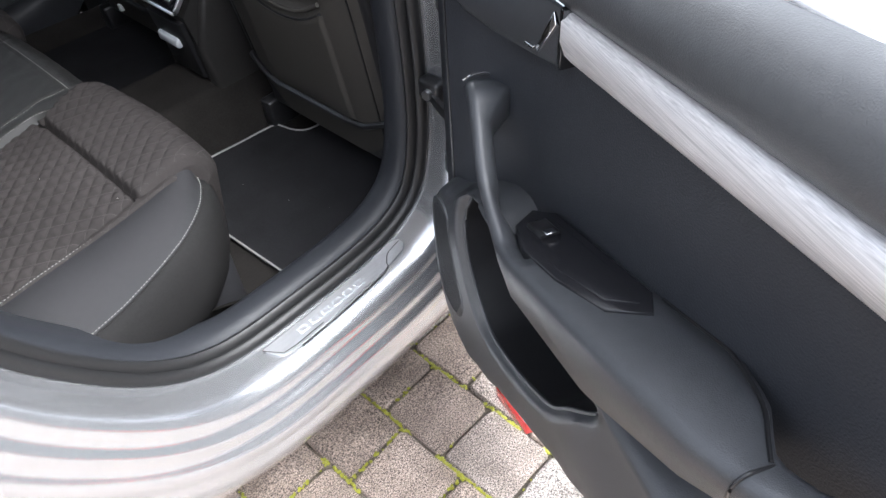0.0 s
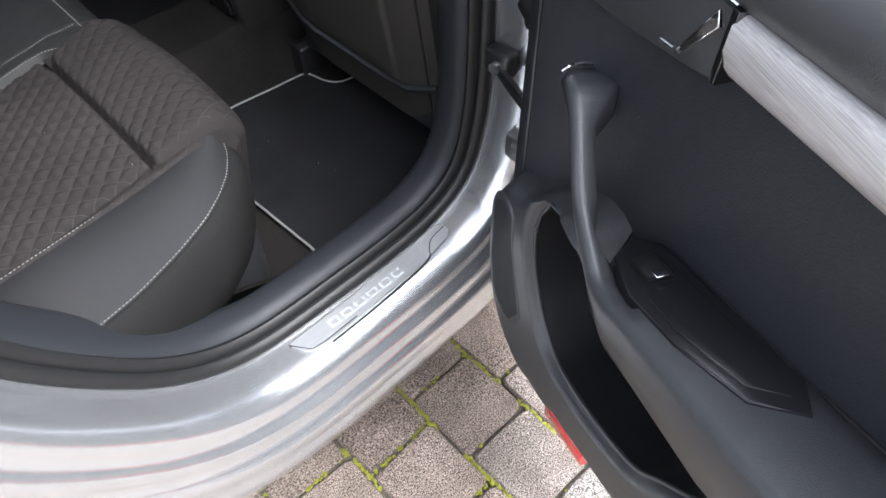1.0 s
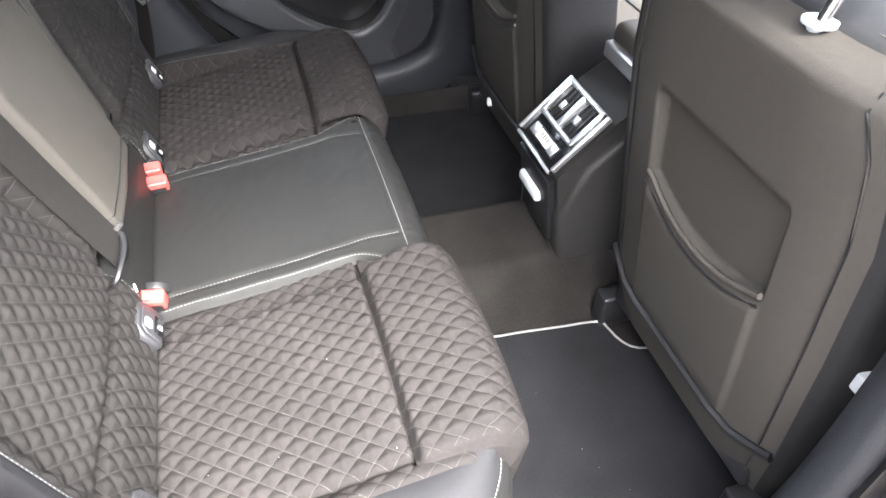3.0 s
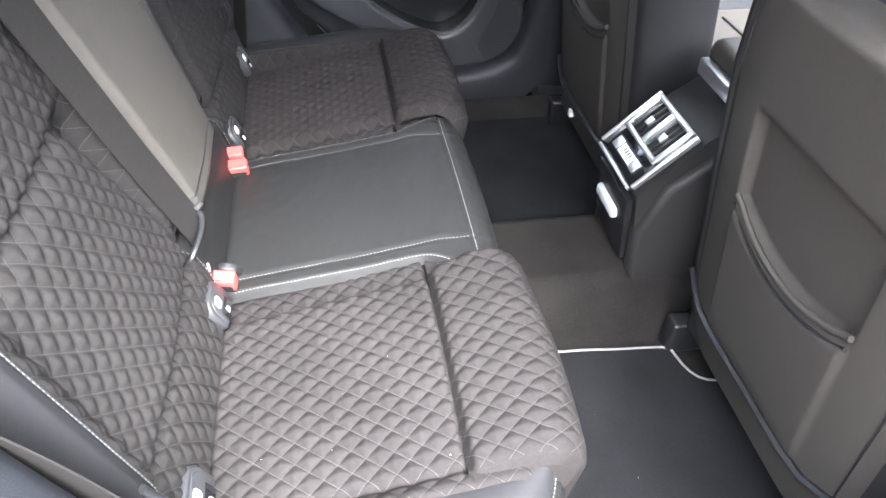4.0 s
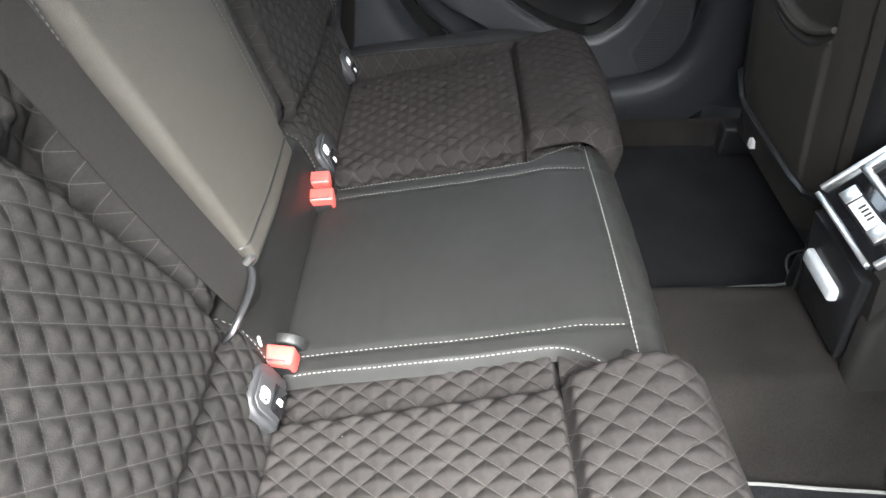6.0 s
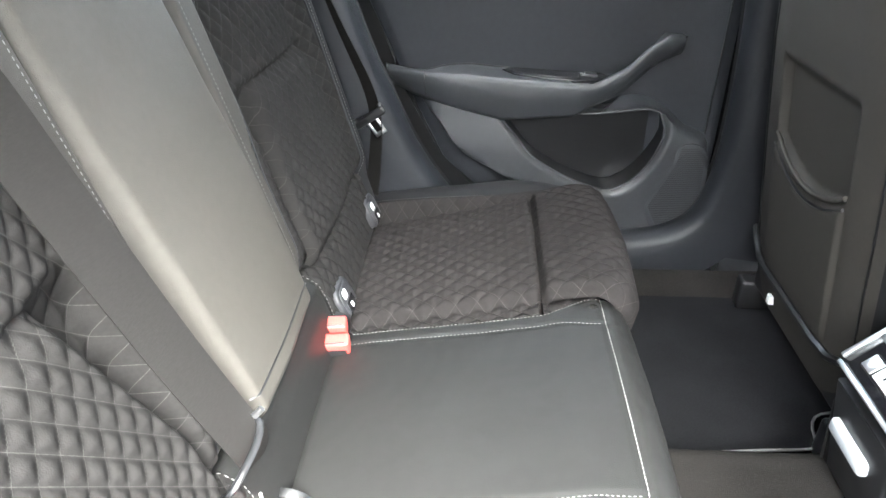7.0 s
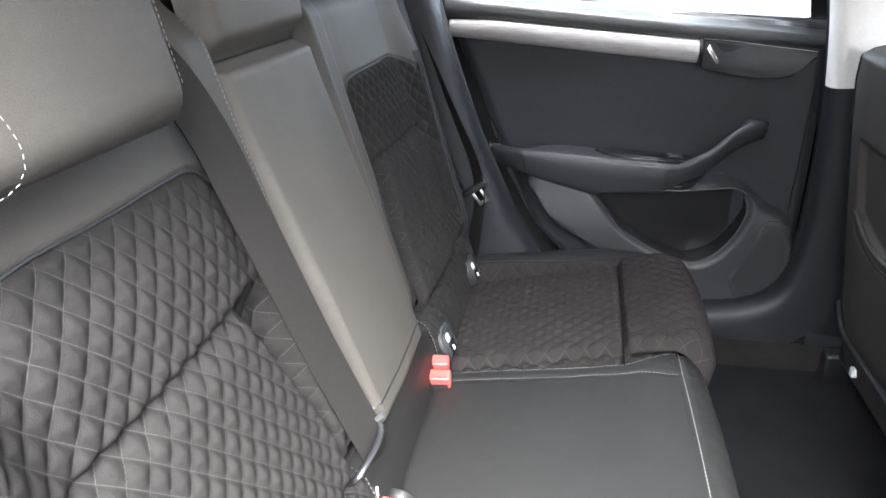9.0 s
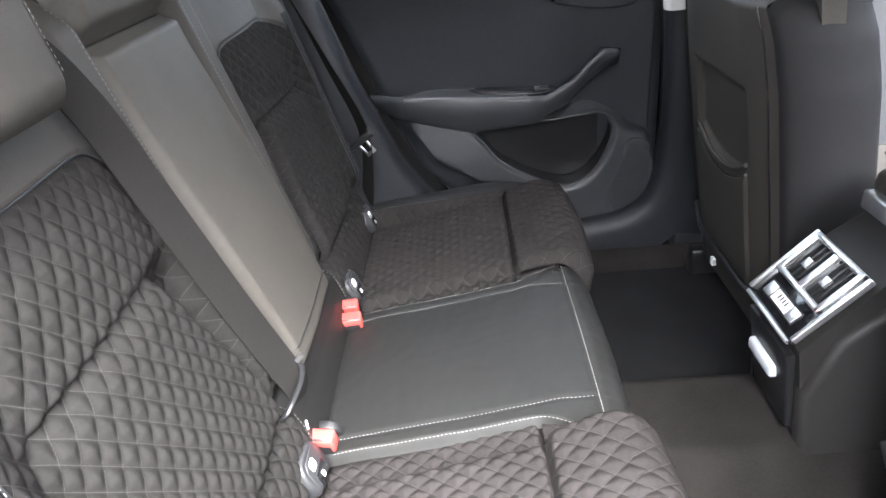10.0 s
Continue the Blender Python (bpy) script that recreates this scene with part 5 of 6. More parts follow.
part("panel", vent_box(-VH, -0.006, 0.0, VH, VL + 0.002, 0.008), M_GLOSS, CON, "glossy black panel")
vents = vent_frame(-0.062, 0.062, 0.046, VL + 0.004, 0.0095, 0.002, 0.0165, "vent_frame", M_SATIN, CON, "bright satin vent frame")
part("vent_well", vent_box(-0.055, 0.054, 0.004, 0.055, VL - 0.004, 0.0086), M_BLACK, vents, "dark vent opening")
for s in (-1, 1):
    part("side_strip", joined(vent_box(s * 0.070 - 0.0035, 0.0, 0.002, s * 0.070 + 0.0035, VL + 0.004, 0.013, 0.002)), M_SATIN, CON, "bright satin side strip")
    part("tab", vent_box(s * 0.026 - 0.006, 0.075, 0.010, s * 0.026 + 0.006, 0.090, 0.0165), M_SATIN, vents, "pale vent tab")
part("middle_bar", vent_box(-0.006, 0.052, 0.006, 0.006, VL - 0.002, 0.0155), M_SATIN, vents, "bright bar between the vents")
for s in (-1, 1):
    for k in range(3):
        a = s * (0.0165 + k * 0.0125)
        part("slat", vent_box(a - 0.0011, 0.052, 0.007, a + 0.0011, VL - 0.003, 0.0135, 0.0005), M_BLACK, vents)
part("control_strip", vent_box(-0.046, 0.010, 0.006, 0.046, 0.034, 0.0115, 0.002), M_BLACK, CON, "dark climate control strip")
part("display", vent_box(-0.024, 0.013, 0.0105, 0.022, 0.031, 0.0122, 0.001), M_WHITE, CON, "pale display")
for s in (-1, 1):
    part("button", vent_box(s * 0.035 - 0.010, 0.012, 0.0105, s * 0.035 + 0.010, 0.032, 0.0126, 0.002), M_SATIN, CON, "grey button")
for k in range(4):
    part("display_mark", vent_box(-0.014 + k * 0.007, 0.020, 0.0120, -0.011 + k * 0.007, 0.0285, 0.0127, 0.0003), M_BLACK, CON)
part("lower_strip", vent_box(-0.066, -0.009, 0.004, 0.066, -0.003, 0.0125, 0.001), M_SATIN, CON, "bright lower strip")
part("lower_cover", prism([(-0.056, 0.345), (0.056, 0.345), (0.066, 0.485), (-0.066, 0.485)], 0.0, 0.012, lambda a, b, h: (float(np.interp(b, [0.30, 0.44, 0.50], [0.735, 0.716, 0.706])) - h, a, b), 0.004), M_BLACK, CON, "black lower cover")
bm = rbox((-0.012, -0.040, -0.010), (0.004, 0.040, 0.012), 0.006, 3)
bm.transform(Matrix.Translation((0.706, 0.008, 0.428)))
part("pull_handle", bm, M_GREYP, CON, "pale grey flap handle")
part("armrest_lid", rbox((0.845, -0.078, 0.655), (1.15, 0.078, 0.70), 0.02, 3), M_LEATHER_MID, CON, "grey padded armrest lid")
part("lid_trim", rbox((0.832, -0.066, 0.640), (0.850, 0.066, 0.668), 0.004), M_SATIN, CON, "pale trim at the back of the lid")

# ------------------------------------------------------------------ rear doors
def door(sign, m, label, state, rise=0.0, lift=0.0):
    """A rear door. Own metres: u from the hinge side to the rear, v inwards, z up; sign mirrors u."""
    D = new("rear_door")
    D.matrix_world = m
    tagged(D, label, "car door", "rear doors")

    def P(u, z, v):
        return Vector((sign * u, v, z))

    def plate(name, poly, lo, hi, mat, r=0.0, lab="", parent=D, seg=2, follow=False):
        return part(name, prism(poly, lo, hi, lambda a, b, h: P(a, b, h + (panel_v(a) if follow else 0.0)), r, seg), mat, parent, lab)

    def strip_z(u):
        return 0.826 + lift + 0.108 * (u - 0.68), 0.874 + lift + 0.100 * (u - 0.68)

    # outer shell and painted frame
    shell = [(0.375, 0.93), (0.375, 0.34), (0.41, 0.26), (0.48, 0.205), (0.60, 0.20), (0.72, 0.235), (0.84, 0.31), (0.94, 0.385), (1.02, 0.47), (1.09, 0.62), (1.14, 0.78), (1.20, 0.95), (1.22, 0.99)]
    plate("outer_skin", shell, -0.115, -0.020, M_PAINT, 0.012, "silver painted door skin")
    def panel_v(u):
        return 0.046 * (1 - ease(0.45, 0.63, u))

    rows = []
    for z in span(0.300, 0.975, 0.015):
        back_edge = float(np.interp(z, [0.30, 0.40, 0.475, 0.62, 0.72, 0.90, 0.975], [0.78, 0.92, 1.00, 1.065, 1.105, 1.18, 1.208]))
        us = [0.452 + (back_edge - 0.452) * k / 30 for k in range(31)]

        def zz(u, low=0.30):
            return low + (z - low) * (strip_z(u)[1] + 0.008 - low) / (0.975 - low)

        row = [P(0.456, zz(0.45), -0.03), P(0.449, zz(0.45), panel_v(0.45) - 0.012)] + [P(u, zz(u), panel_v(u)) for u in us] + [P(back_edge + 0.004, zz(back_edge), -0.008), P(back_edge, zz(back_edge), -0.03)]
        rows.append(row)
    v, f = mesh_rows(rows)
    link("inner_panel", v, f, M_SOFT, D, "soft dark inner panel")

    # rolled shoulder under the window
    rows = []
    for u in span(0.449, 1.215, 0.02):
        zt = 0.906 + 0.112 * (u - 0.42)
        zs = strip_z(u)[1] + 0.002
        prof = [(-0.004, zs - 0.01), (0.010, zs), (0.016, zs + 0.012), (0.014, zs + 0.028), (0.004, zt - 0.008), (-0.016, zt + 0.002), (-0.045, zt + 0.004), (-0.062, zt)]
        rows.append([P(u, z, v) for v, z in prof])
    v, f = mesh_rows(rows)
    link("shoulder", v, f, M_SHOULDER, D, "grained rolled shoulder under the window")
    sealp = [P(u, 0.910 + 0.112 * (u - 0.42), -0.066) for u in span(0.40, 1.22, 0.03)]
    part("window_seal", tube(sealp, 0.008, 8), M_BLACK, D, "black window seal")
    part("window_strip", tube([p + Vector((0, -0.012, 0.002)) for p in sealp], 0.005, 8), M_CHROME, D, "bright window strip")

    # brushed decor strip
    rows = []
    for u in span(0.690, 1.205, 0.015):
        a, b = strip_z(u)
        b = b if u < 1.12 else b - 0.30 * (u - 1.12) * 0.3
        prof = [(-0.004, a), (0.006, a + 0.002), (0.0125, a + 0.010), (0.0175, 0.5 * (a + b)), (0.0175, b - 0.006), (0.010, b), (-0.004, b)]
        rows.append([P(u, z, v) for v, z in prof])
    v, f = mesh_rows(rows)
    link("decor_strip", v, f, M_BRUSHED, D, "brushed aluminium decor strip")
    a, b = strip_z(0.69)
    plate("strip_end", [(0.684, a - 0.004), (0.691, a - 0.004), (0.691, b + 0.003), (0.684, b + 0.003)], -0.002, 0.016, M_GLOSS, 0.001)

    # latch handle in its recess
    rec = [(0.475, 0.846), (0.510, 0.818), (0.518, 0.806), (0.547, 0.800), (0.58, 0.801), (0.645, 0.808), (0.683, 0.818), (0.683, 0.876), (0.62, 0.871), (0.55, 0.863), (0.478, 0.856)]
    plate("handle_bezel", [(a, b + lift) for a, b in rec], -0.004, 0.010, M_PLASTIC, 0.004, "dark handle surround", follow=True)
    plate("handle_well", [(a, b + lift) for a, b in [(0.560, 0.860), (0.560, 0.832), (0.580, 0.819), (0.637, 0.822), (0.668, 0.860), (0.664, 0.870)]], 0.0095, 0.0108, M_SOFT, 0.0, "dark recess", follow=True)
    lev = smooth_path([P(0.557, 0.836 + lift, 0.024), P(0.560, 0.826 + lift, 0.023), P(0.577, 0.814 + lift, 0.020), P(0.605, 0.813 + lift, 0.016), P(0.639, 0.818 + lift, 0.015)], 0.006)
    part("latch_lever", tube(lev, 0.0024, 8), M_CHROME, D, "chrome latch lever")
    plate("lever_plate", [(a, b + lift) for a, b in [(0.640, 0.819), (0.645, 0.816), (0.676, 0.858), (0.671, 0.868)]], 0.0095, 0.0150, M_CHROME, 0.001, "chrome lever end", follow=True)
    part("bezel_line", tube([P(0.478, 0.857 + lift, 0.0105 + panel_v(0.478)), P(0.55, 0.864 + lift, 0.0105 + panel_v(0.55)), P(0.62, 0.872 + lift, 0.0105), P(0.682, 0.877 + lift, 0.0105)], 0.0012, 6), M_CHROME, D, "thin chrome line")

    # lower map: a proud lower section with the door bin let into it
    low = [(0.450, 0.530), (0.443, 0.36), (0.456, 0.305), (0.50, 0.268), (0.58, 0.268), (0.66, 0.305), (0.74, 0.350), (0.82, 0.398), (0.92, 0.462), (0.995, 0.515), (1.035, 0.575), (1.05, 0.62), (0.90, 0.628), (0.72, 0.602), (0.66, 0.604), (0.595, 0.612), (0.50, 0.565)]
    hole = [(0.592, 0.598), (0.567, 0.580), (0.560, 0.545), (0.585, 0.485), (0.62, 0.445), (0.665, 0.428), (0.74, 0.452), (0.815, 0.497), (0.848, 0.535), (0.885, 0.600), (0.72, 0.588)]
    # rings from the outer edge to the bin's rim
    outer = smooth_path([(a, b, 0) for a, b in low], 0.02, True)
    inner = smooth_path([(a, b, 0) for a, b in hole], 0.012, True)

    def by_angle(loop):
        pairs = sorted((math.atan2(q.y - 0.5, q.x - 0.70), math.hypot(q.x - 0.70, q.y - 0.5)) for q in loop)
        return [p[0] for p in pairs], [p[1] for p in pairs]

    (ao, ro), (ai, ri) = by_angle(outer), by_angle(inner)
    angles = np.linspace(-math.pi, math.pi, 161)[:-1]
    rows = []
    for t in (0, 0.03, 0.07, 0.12, 0.18, 0.26, 0.36, 0.48, 0.60, 0.70, 0.78, 0.85, 0.90, 0.94, 0.97, 1.0):
        row = []
        for w in angles:
            far, close = np.interp(w, ao, ro, period=2 * math.pi), np.interp(w, ai, ri, period=2 * math.pi)
            k = far + (close - far) * t
            u, z = 0.70 + k * math.cos(w), 0.5 + k * math.sin(w)
            edge, rim = (far - k), (k - close)
            wide = max(0.012, min(0.034, 0.6 * (far - close)))
            h = panel_v(u) * 0.5 - 0.012 + (0.088 - 0.014 * ease(0.50, 0.62, z) - panel_v(u) * 0.5) * max(ease(-0.003, wide, edge), ease(0.590, 0.600, 0.5 + far * math.sin(w)) * ease(0.62, 0.70, u) * (1 - ease(0.88, 0.95, u))) - 0.010 * (1 - ease(0.0, 0.012, rim))
            row.append(P(u, z, h))
        rows.append(row + row[:1])
    bm = bmesh.new()
    lines = [[bm.verts.new(p) for p in row[:-1]] for row in rows]
    for p, q in zip(lines, lines[1:]):
        for k in range(len(p)):
            bm.faces.new((p[k], p[(k + 1) % len(p)], q[(k + 1) % len(p)], q[k]))
    part("lower_map", bm, M_PLASTIC, D, "grained plastic lower panel")
    rows = [[P(p.x, p.y, h) for h in (0.066 - 0.014 * ease(0.50, 0.62, p.y), 0.04, 0.012, 0.006)] for p in inner + inner[:1]]
    v, f = mesh_rows(rows)
    link("door_bin", v, f, M_BLACK, D, "black open door bin")
    plate("bin_back", hole, 0.004, 0.008, M_BLACK, 0.0, "dark inside of the bin")
    rimline = [P(p.x, p.y, 0.0655 - 0.014 * ease(0.50, 0.62, p.y)) for p in inner]
    part("bin_rim", tube(rimline, 0.0025, 7, True), M_PLASTIC, D, "rounded rim of the bin")
    # loudspeaker grille
    gr = [(0.468, 0.505), (0.466, 0.40), (0.482, 0.345), (0.510, 0.325), (0.556, 0.345), (0.580, 0.395), (0.556, 0.44), (0.536, 0.485), (0.530, 0.525), (0.500, 0.535)]
    g = plate("speaker_grille", [(p.x, p.y) for p in smooth_path([(a, b, 0) for a, b in gr], 0.012, True)], 0.070, 0.0765, M_PLASTIC, 0.0008, "fine ribbed loudspeaker grille")
    for k in range(44):
        z = 0.338 + k * 0.0043
        u0 = float(np.interp(z, [0.33, 0.345, 0.40, 0.505, 0.53], [0.510, 0.490, 0.472, 0.474, 0.500]))
        u1 = float(np.interp(z, [0.33, 0.345, 0.395, 0.44, 0.485, 0.525], [0.520, 0.548, 0.573, 0.551, 0.531, 0.524]))
        part("rib", prism([(u0, z), (u1, z), (u1, z + 0.0018), (u0, z + 0.0018)], 0.0762, 0.0769, lambda a, b, h: P(a, b, h)), M_DARK, g)

    # armrest with pull handle
    def arm_section(u):
        top = float(np.interp(u, [0.545, 0.575, 0.61, 0.652, 0.712, 0.858, 0.961, 1.045, 1.12], [0.738, 0.742, 0.722, 0.684, 0.654, 0.681, 0.702, 0.714, 0.722]))
        bot = float(np.interp(u, [0.545, 0.60, 0.66, 0.74, 0.884, 0.954, 1.014, 1.12], [0.700, 0.682, 0.630, 0.588, 0.596, 0.622, 0.645, 0.690]))
        deep = float(np.interp(u, [0.545, 0.58, 0.64, 0.74, 0.90, 1.0, 1.05, 1.10, 1.12], [0.052, 0.060, 0.076, 0.088, 0.084, 0.078, 0.066, 0.030, 0.006]))
        near = float(np.interp(u, [0.545, 0.575, 0.60, 0.66, 0.72, 0.76, 0.95, 1.0, 1.035, 1.06, 1.12], [0.002, 0.012, 0.047, 0.062, 0.048, 0.0, 0.0, 0.016, 0.042, 0.036, 0.0]))
        inner = float(np.interp(u, [0.72, 0.88, 0.941, 0.986, 1.02, 1.07, 1.12], [0.654, 0.684, 0.698, 0.706, 0.708, 0.714, 0.722]))
        up = 0.85 * rise * max(0.0, u - 0.72)
        return top + up, bot + up, deep, near, (inner if u > 0.755 else bot + 0.016 if u > 0.655 else top - 0.006) + up

    rows = []
    for u in span(0.545, 1.12, 0.010):
        top, bot, deep, near, inner_z = arm_section(u)
        mid = 0.5 * (top + bot)
        rows.append([P(u, z, v) for v, z in [(near - 0.004, bot + 0.012), (near + 0.3 * (deep - near), bot), (deep - 0.014, bot + 0.004), (deep - 0.008, bot + 0.012), (deep - 0.003, mid), (deep, top - 0.010), (deep - 0.004, top - 0.002), (deep - 0.011, top), (max(near, 0.6 * near + 0.2 * deep), 0.7 * inner_z + 0.3 * top), (near - 0.004, inner_z)]])
    v, f = mesh_rows([r + r[:1] for r in rows])
    k = len(rows[0]) + 1
    f += [tuple(range(k - 1)), tuple(range((len(rows) - 1) * k, len(rows) * k - 1))]
    link("armrest", v, f, M_PLASTIC, D, "padded dark armrest with pull handle")
    cap = smooth_path([P(0.545, 0.738, 0.052), P(0.5435, 0.742, 0.040), P(0.5435, 0.740, 0.022), P(0.5435, 0.722, 0.013), P(0.5435, 0.700, 0.016)], 0.005)
    part("handle_cap", tube(cap, 0.0018, 7), M_CHROME, D, "thin chrome edge on the handle")
    # switch plate and tray in front of the armrest
    tray = [(0.690, 0.672), (0.675, 0.640), (0.735, 0.638), (0.885, 0.684), (0.880, 0.700), (0.76, 0.690)]
    pl = [(0.668, 0.022), (0.690, 0.004), (0.86, 0.004), (0.885, 0.020), (0.862, 0.050), (0.80, 0.064), (0.74, 0.066), (0.69, 0.052)]

    def tray_z(u):
        return 0.654 + (0.1875 + 0.85 * rise) * (u - 0.72)

    def flat(poly, lo, hi, name, mat, r, lab="", parent=D):
        return part(name, prism(poly, lo, hi, lambda a, b, h: P(a, tray_z(a) + h, b), r), mat, parent, lab)

    sp = flat(pl, -0.02, 0.004, "switch_plate", M_SHINE, 0.002, "glossy dark switch plate")
    flat([(0.715, 0.014), (0.85, 0.014), (0.868, 0.022), (0.85, 0.044), (0.79, 0.056), (0.745, 0.055), (0.712, 0.045)], 0.0036, 0.0052, "tray", M_SHINE, 0.001, "dark tray", sp)
    flat([(0.700, 0.022), (0.732, 0.022), (0.732, 0.044), (0.700, 0.044)], 0.004, 0.010, "window_switch", M_BLACK, 0.003, "window switch", sp)
    flat([(0.724, 0.027), (0.734, 0.027), (0.734, 0.039), (0.724, 0.039)], 0.0095, 0.0110, "switch_mark", M_CHROME, 0.0008, "pale switch mark", sp)
    line = smooth_path([P(a, arm_section(a)[4] + 0.001, arm_section(a)[3] + 0.0005) for a in span(0.87, 1.035, 0.015)], 0.006)
    part("panel_gap", tube(line, 0.0018, 6), M_BLACK, D)
    top, bot, deep, near, inner_z = arm_section(1.037)
    line = [P(1.037, inner_z, near), P(1.037, top + 0.0005, deep - 0.011), P(1.037, top - 0.0015, deep - 0.0035), P(1.037, top - 0.010, deep + 0.0005), P(1.036, 0.5 * (top + bot), deep - 0.0025), P(1.034, bot + 0.012, deep - 0.0075)]
    part("panel_gap", tube(smooth_path(line, 0.006), 0.0014, 6), M_BLACK, D)
    part("front_trim_gap", tube([P(0.470, 0.812, panel_v(0.47)), P(0.472, 0.66, panel_v(0.472)), P(0.474, 0.54, panel_v(0.474))], 0.0022, 6), M_BLACK, D)
    return D


d_open = math.atan2(0.883, 0.47)
R_ORIGIN = Vector((0.904, -0.481, 0))
M_R = Matrix.Translation(R_ORIGIN) @ Matrix.Rotation(d_open, 4, "Z")
DOOR_R = door(-1, M_R, "open silver rear door with dark inner panel and brushed strip", "open", 0.17)
DOOR_L = door(1, Matrix.Translation((1.18, 0.77, 0)) @ Matrix.Rotation(math.pi, 4, "Z"), "shut rear door with dark inner panel and brushed strip", "shut", -0.15, 0.022)
# red reflector on the open door's lower edge
bm = prism([(-0.640, 0.262), (-0.742, 0.322), (-0.745, 0.296), (-0.645, 0.238)], 0.020, 0.052, lambda a, b, h: (a, h, b), 0.003)
part("reflector", bm, M_REFL, DOOR_R, "red safety reflector")


# window of the shut door
W = thing("window_1", "", "", kind="structure", at=(0.3, 0.80, 0.95))
bm = bmesh.new()
wp = [(0.755, 0.925), (-0.02, 0.992), (-0.12, 1.0), (-0.06, 1.18), (0.05, 1.30), (0.55, 1.30), (0.66, 1.18)]
pane = part("pane", prism(wp, 0.835, 0.839, lambda a, b, h: (a, h - 0.42 * (b - 0.93) * 0.5, b)), M_GLASS, W, smooth=False)
pane.visible_shadow = False
# ------------------------------------------------------------------ paved yard, pieces last
PAVE = thing("pavement", "reddish grey concrete paving blocks with mossy joints", "pavement", kind="structure", at=(0.5, -1.0, 0))
PW, PL = 0.142, 0.146


def paver_mesh(seed):
    rng = random.Random(seed)
    bm = bmesh.new()
    n = 5
    hx, hy = PW / 2 - 0.0032, PL / 2 - 0.0035
    ring = []
    for k, (cx, cy) in enumerate(((-1, -1), (1, -1), (1, 1), (-1, 1))):
        nx, ny = ((1, -1), (1, 1), (-1, 1), (-1, -1))[k]
        ring.append((cx * hx + rng.uniform(-0.0015, 0.0015), cy * hy + rng.uniform(-0.0015, 0.0015)))
    outline = []
    for k in range(4):
        a, b = Vector(ring[k]), Vector(ring[(k + 1) % 4])
        for t in (0.06, 0.35, 0.65, 0.94):
            q = a.lerp(b, t)
            outline.append((q.x + rng.uniform(-0.0016, 0.0016), q.y + rng.uniform(-0.0016, 0.0016)))
    low = [bm.verts.new((x, y, -0.05)) for x, y in outline]
    mid = [bm.verts.new((x, y, -0.006 + rng.uniform(-0.0015, 0.0015))) for x, y in outline]
    top = [bm.verts.new((x * 0.955, y * 0.955, rng.uniform(-0.001, 0.001))) for x, y in outline]
    m = len(outline)
    for A, Bq in ((low, mid), (mid, top)):
        for i in range(m):
            bm.faces.new((A[i], A[(i + 1) % m], Bq[(i + 1) % m], Bq[i]))
    bm.faces.new(top)
    me = bpy.data.meshes.new("paver")
    bm.to_mesh(me)
    bm.free()
    me.materials.append(M_PAVER)
    return me


PAVERS = [paver_mesh(k) for k in range(8)]
rng = random.Random(4)
# rows run along y; each row starts with a shift of its own
SHIFT = {0: -0.791, -1: -0.842, 1: -0.873}
cells = []
for row in range(-12, 40):
    x = 0.5775 + row * 0.1405
    y0 = SHIFT.get(row, -0.791 + rng.uniform(-0.07, 0.07))
    for col in range(-30, 16):
        cells.append((x, y0 + (col + 0.5) * PL, row))
near = sorted(cells, key=lambda c: (c[0] - 0.55) ** 2 + (c[1] + 0.95) ** 2)
for n, (x, y, row) in enumerate(near[:280]):
    o = new("paver", PAVERS[n % 8])
    o.parent = PAVE
    o.matrix_parent_inverse = Matrix.Translation(-PAVE.location)
    o.location = (x, y, rng.uniform(-0.0015, 0.0015))
    o.rotation_euler = (rng.uniform(-0.012, 0.012), rng.uniform(-0.012, 0.012), rng.uniform(-0.014, 0.014))
verts, faces = [], []
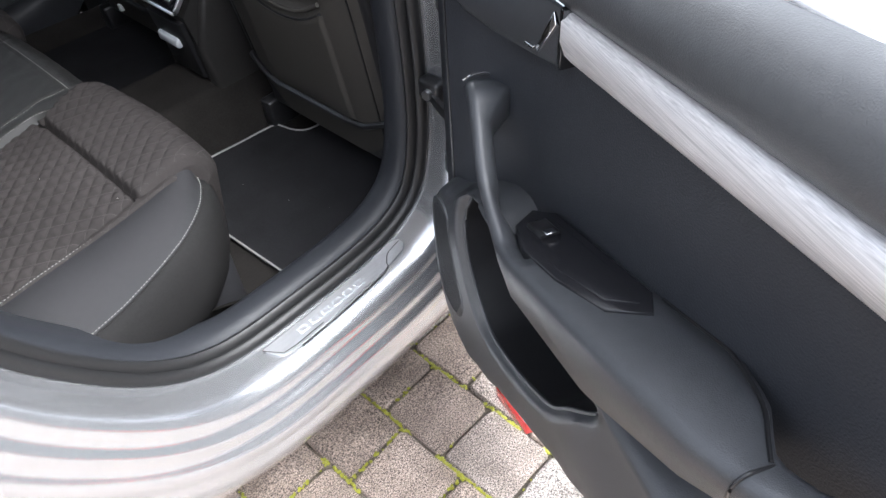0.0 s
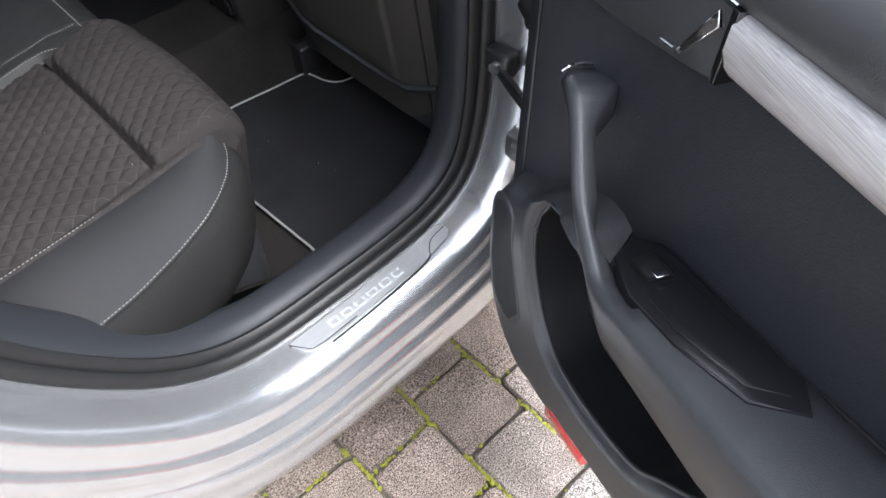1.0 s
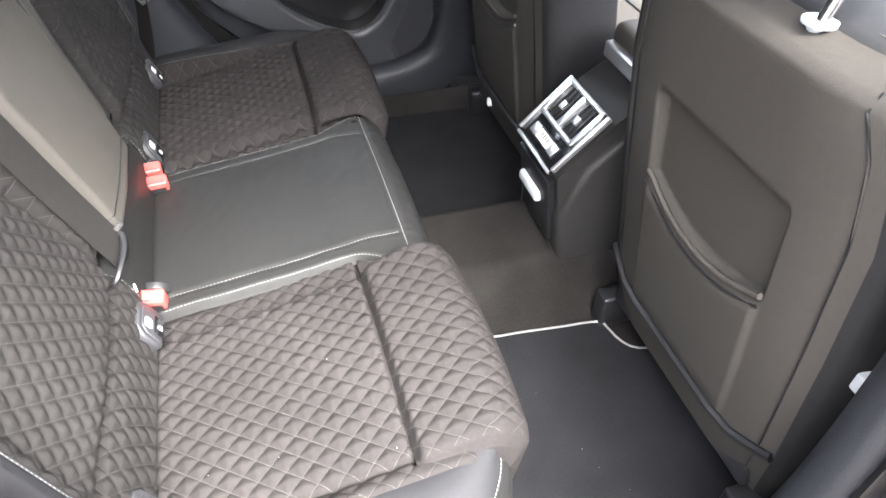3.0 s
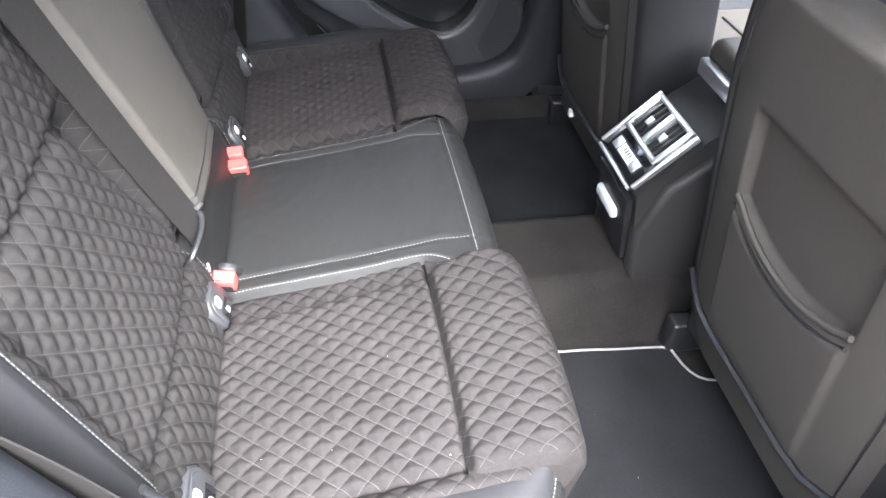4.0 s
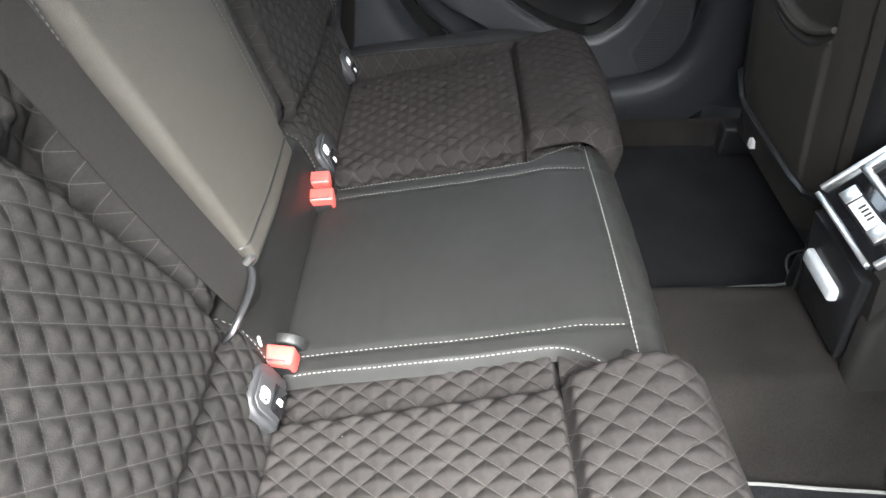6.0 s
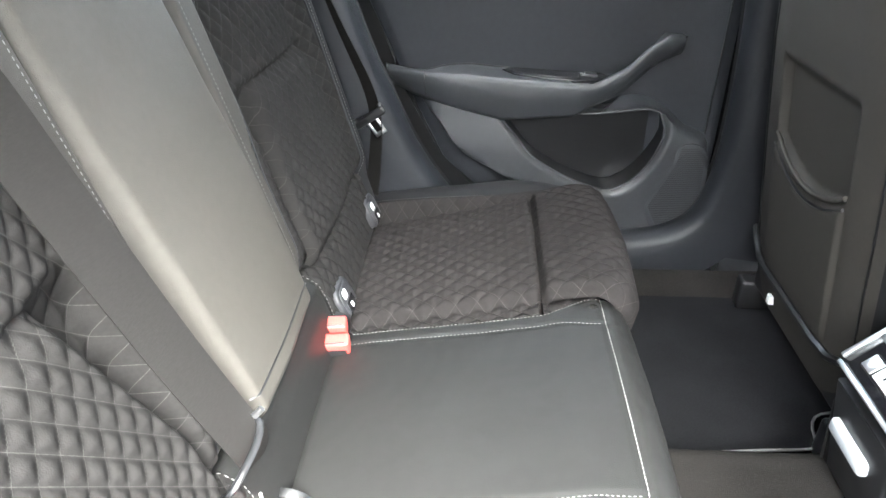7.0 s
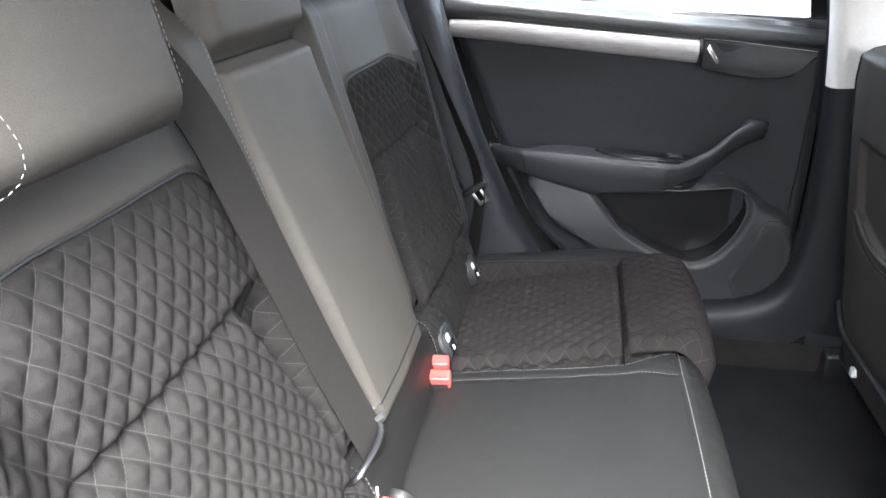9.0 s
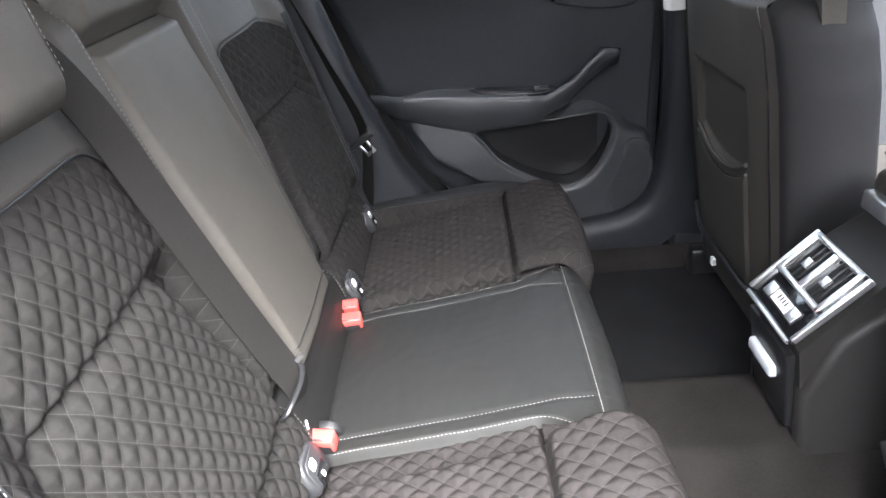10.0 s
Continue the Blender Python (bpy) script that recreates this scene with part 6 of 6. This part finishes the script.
for x, y, row in near[280:]:
    hx, hy = PW / 2 - 0.005 + rng.uniform(-0.001, 0.001), PL / 2 - 0.005 + rng.uniform(-0.001, 0.001)
    k = len(verts)
    verts += [(x + a * hx, y + b * hy, -0.006) for a, b in ((-1, -1), (1, -1), (1, 1), (-1, 1))]
    verts += [(x + a * hx * 0.93, y + b * hy * 0.93, rng.uniform(-0.001, 0.001)) for a, b in ((-1, -1), (1, -1), (1, 1), (-1, 1))]
    verts += [(x + a * hx, y + b * hy, -0.02) for a, b in ((-1, -1), (1, -1), (1, 1), (-1, 1))]
    faces += [(k + 4, k + 5, k + 6, k + 7)] + [(k + i, k + (i + 1) % 4, k + 4 + (i + 1) % 4, k + 4 + i) for i in range(4)] + [(k + 8 + i, k + 8 + (i + 1) % 4, k + (i + 1) % 4, k + i) for i in range(4)]
far = link("far_pavers", verts, faces, M_PAVER, PAVE, smooth=False)
far["kind"] = "stuff"

# moss in the joints: small clumps, thick in some joints and thin in others
mv, mf = [], []
for x, y, row in near[:240]:
    for kind in ("x", "y"):
        dense_here = noise.noise(Vector((x * 4.0, y * 4.0, 2.0 if kind == "x" else 9.0)))
        amount = int(60 * max(0.05, 0.40 + dense_here)) + (50 if kind == "y" and row in (-1, 0) else 0)
        for _ in range(amount):
            if kind == "y":
                cx, cy = x + 0.0703 + rng.gauss(0, 0.0022), y + rng.uniform(-0.5, 0.5) * PL
            else:
                cx, cy = x + rng.uniform(-0.5, 0.5) * PW, y + PL / 2 + rng.gauss(0, 0.0022)
            if noise.noise(Vector((cx * 14, cy * 14, 5))) < -0.12:
                continue
            r = rng.uniform(0.0022, 0.0046)
            zc = -0.008 + rng.uniform(0, 0.004)
            k = len(mv)
            turn = rng.uniform(0, 6)
            for a in range(5):
                t = turn + a * 2 * math.pi / 5
                mv.append((cx + r * math.cos(t), cy + r * math.sin(t), zc))
            mv.append((cx, cy, zc + r * rng.uniform(0.5, 0.9)))
            mf += [(k + a, k + (a + 1) % 5, k + 5) for a in range(5)]
moss = link("moss", mv, mf, M_MOSS, PAVE, "yellow-green moss in the joints")
moss["kind"] = "stuff"
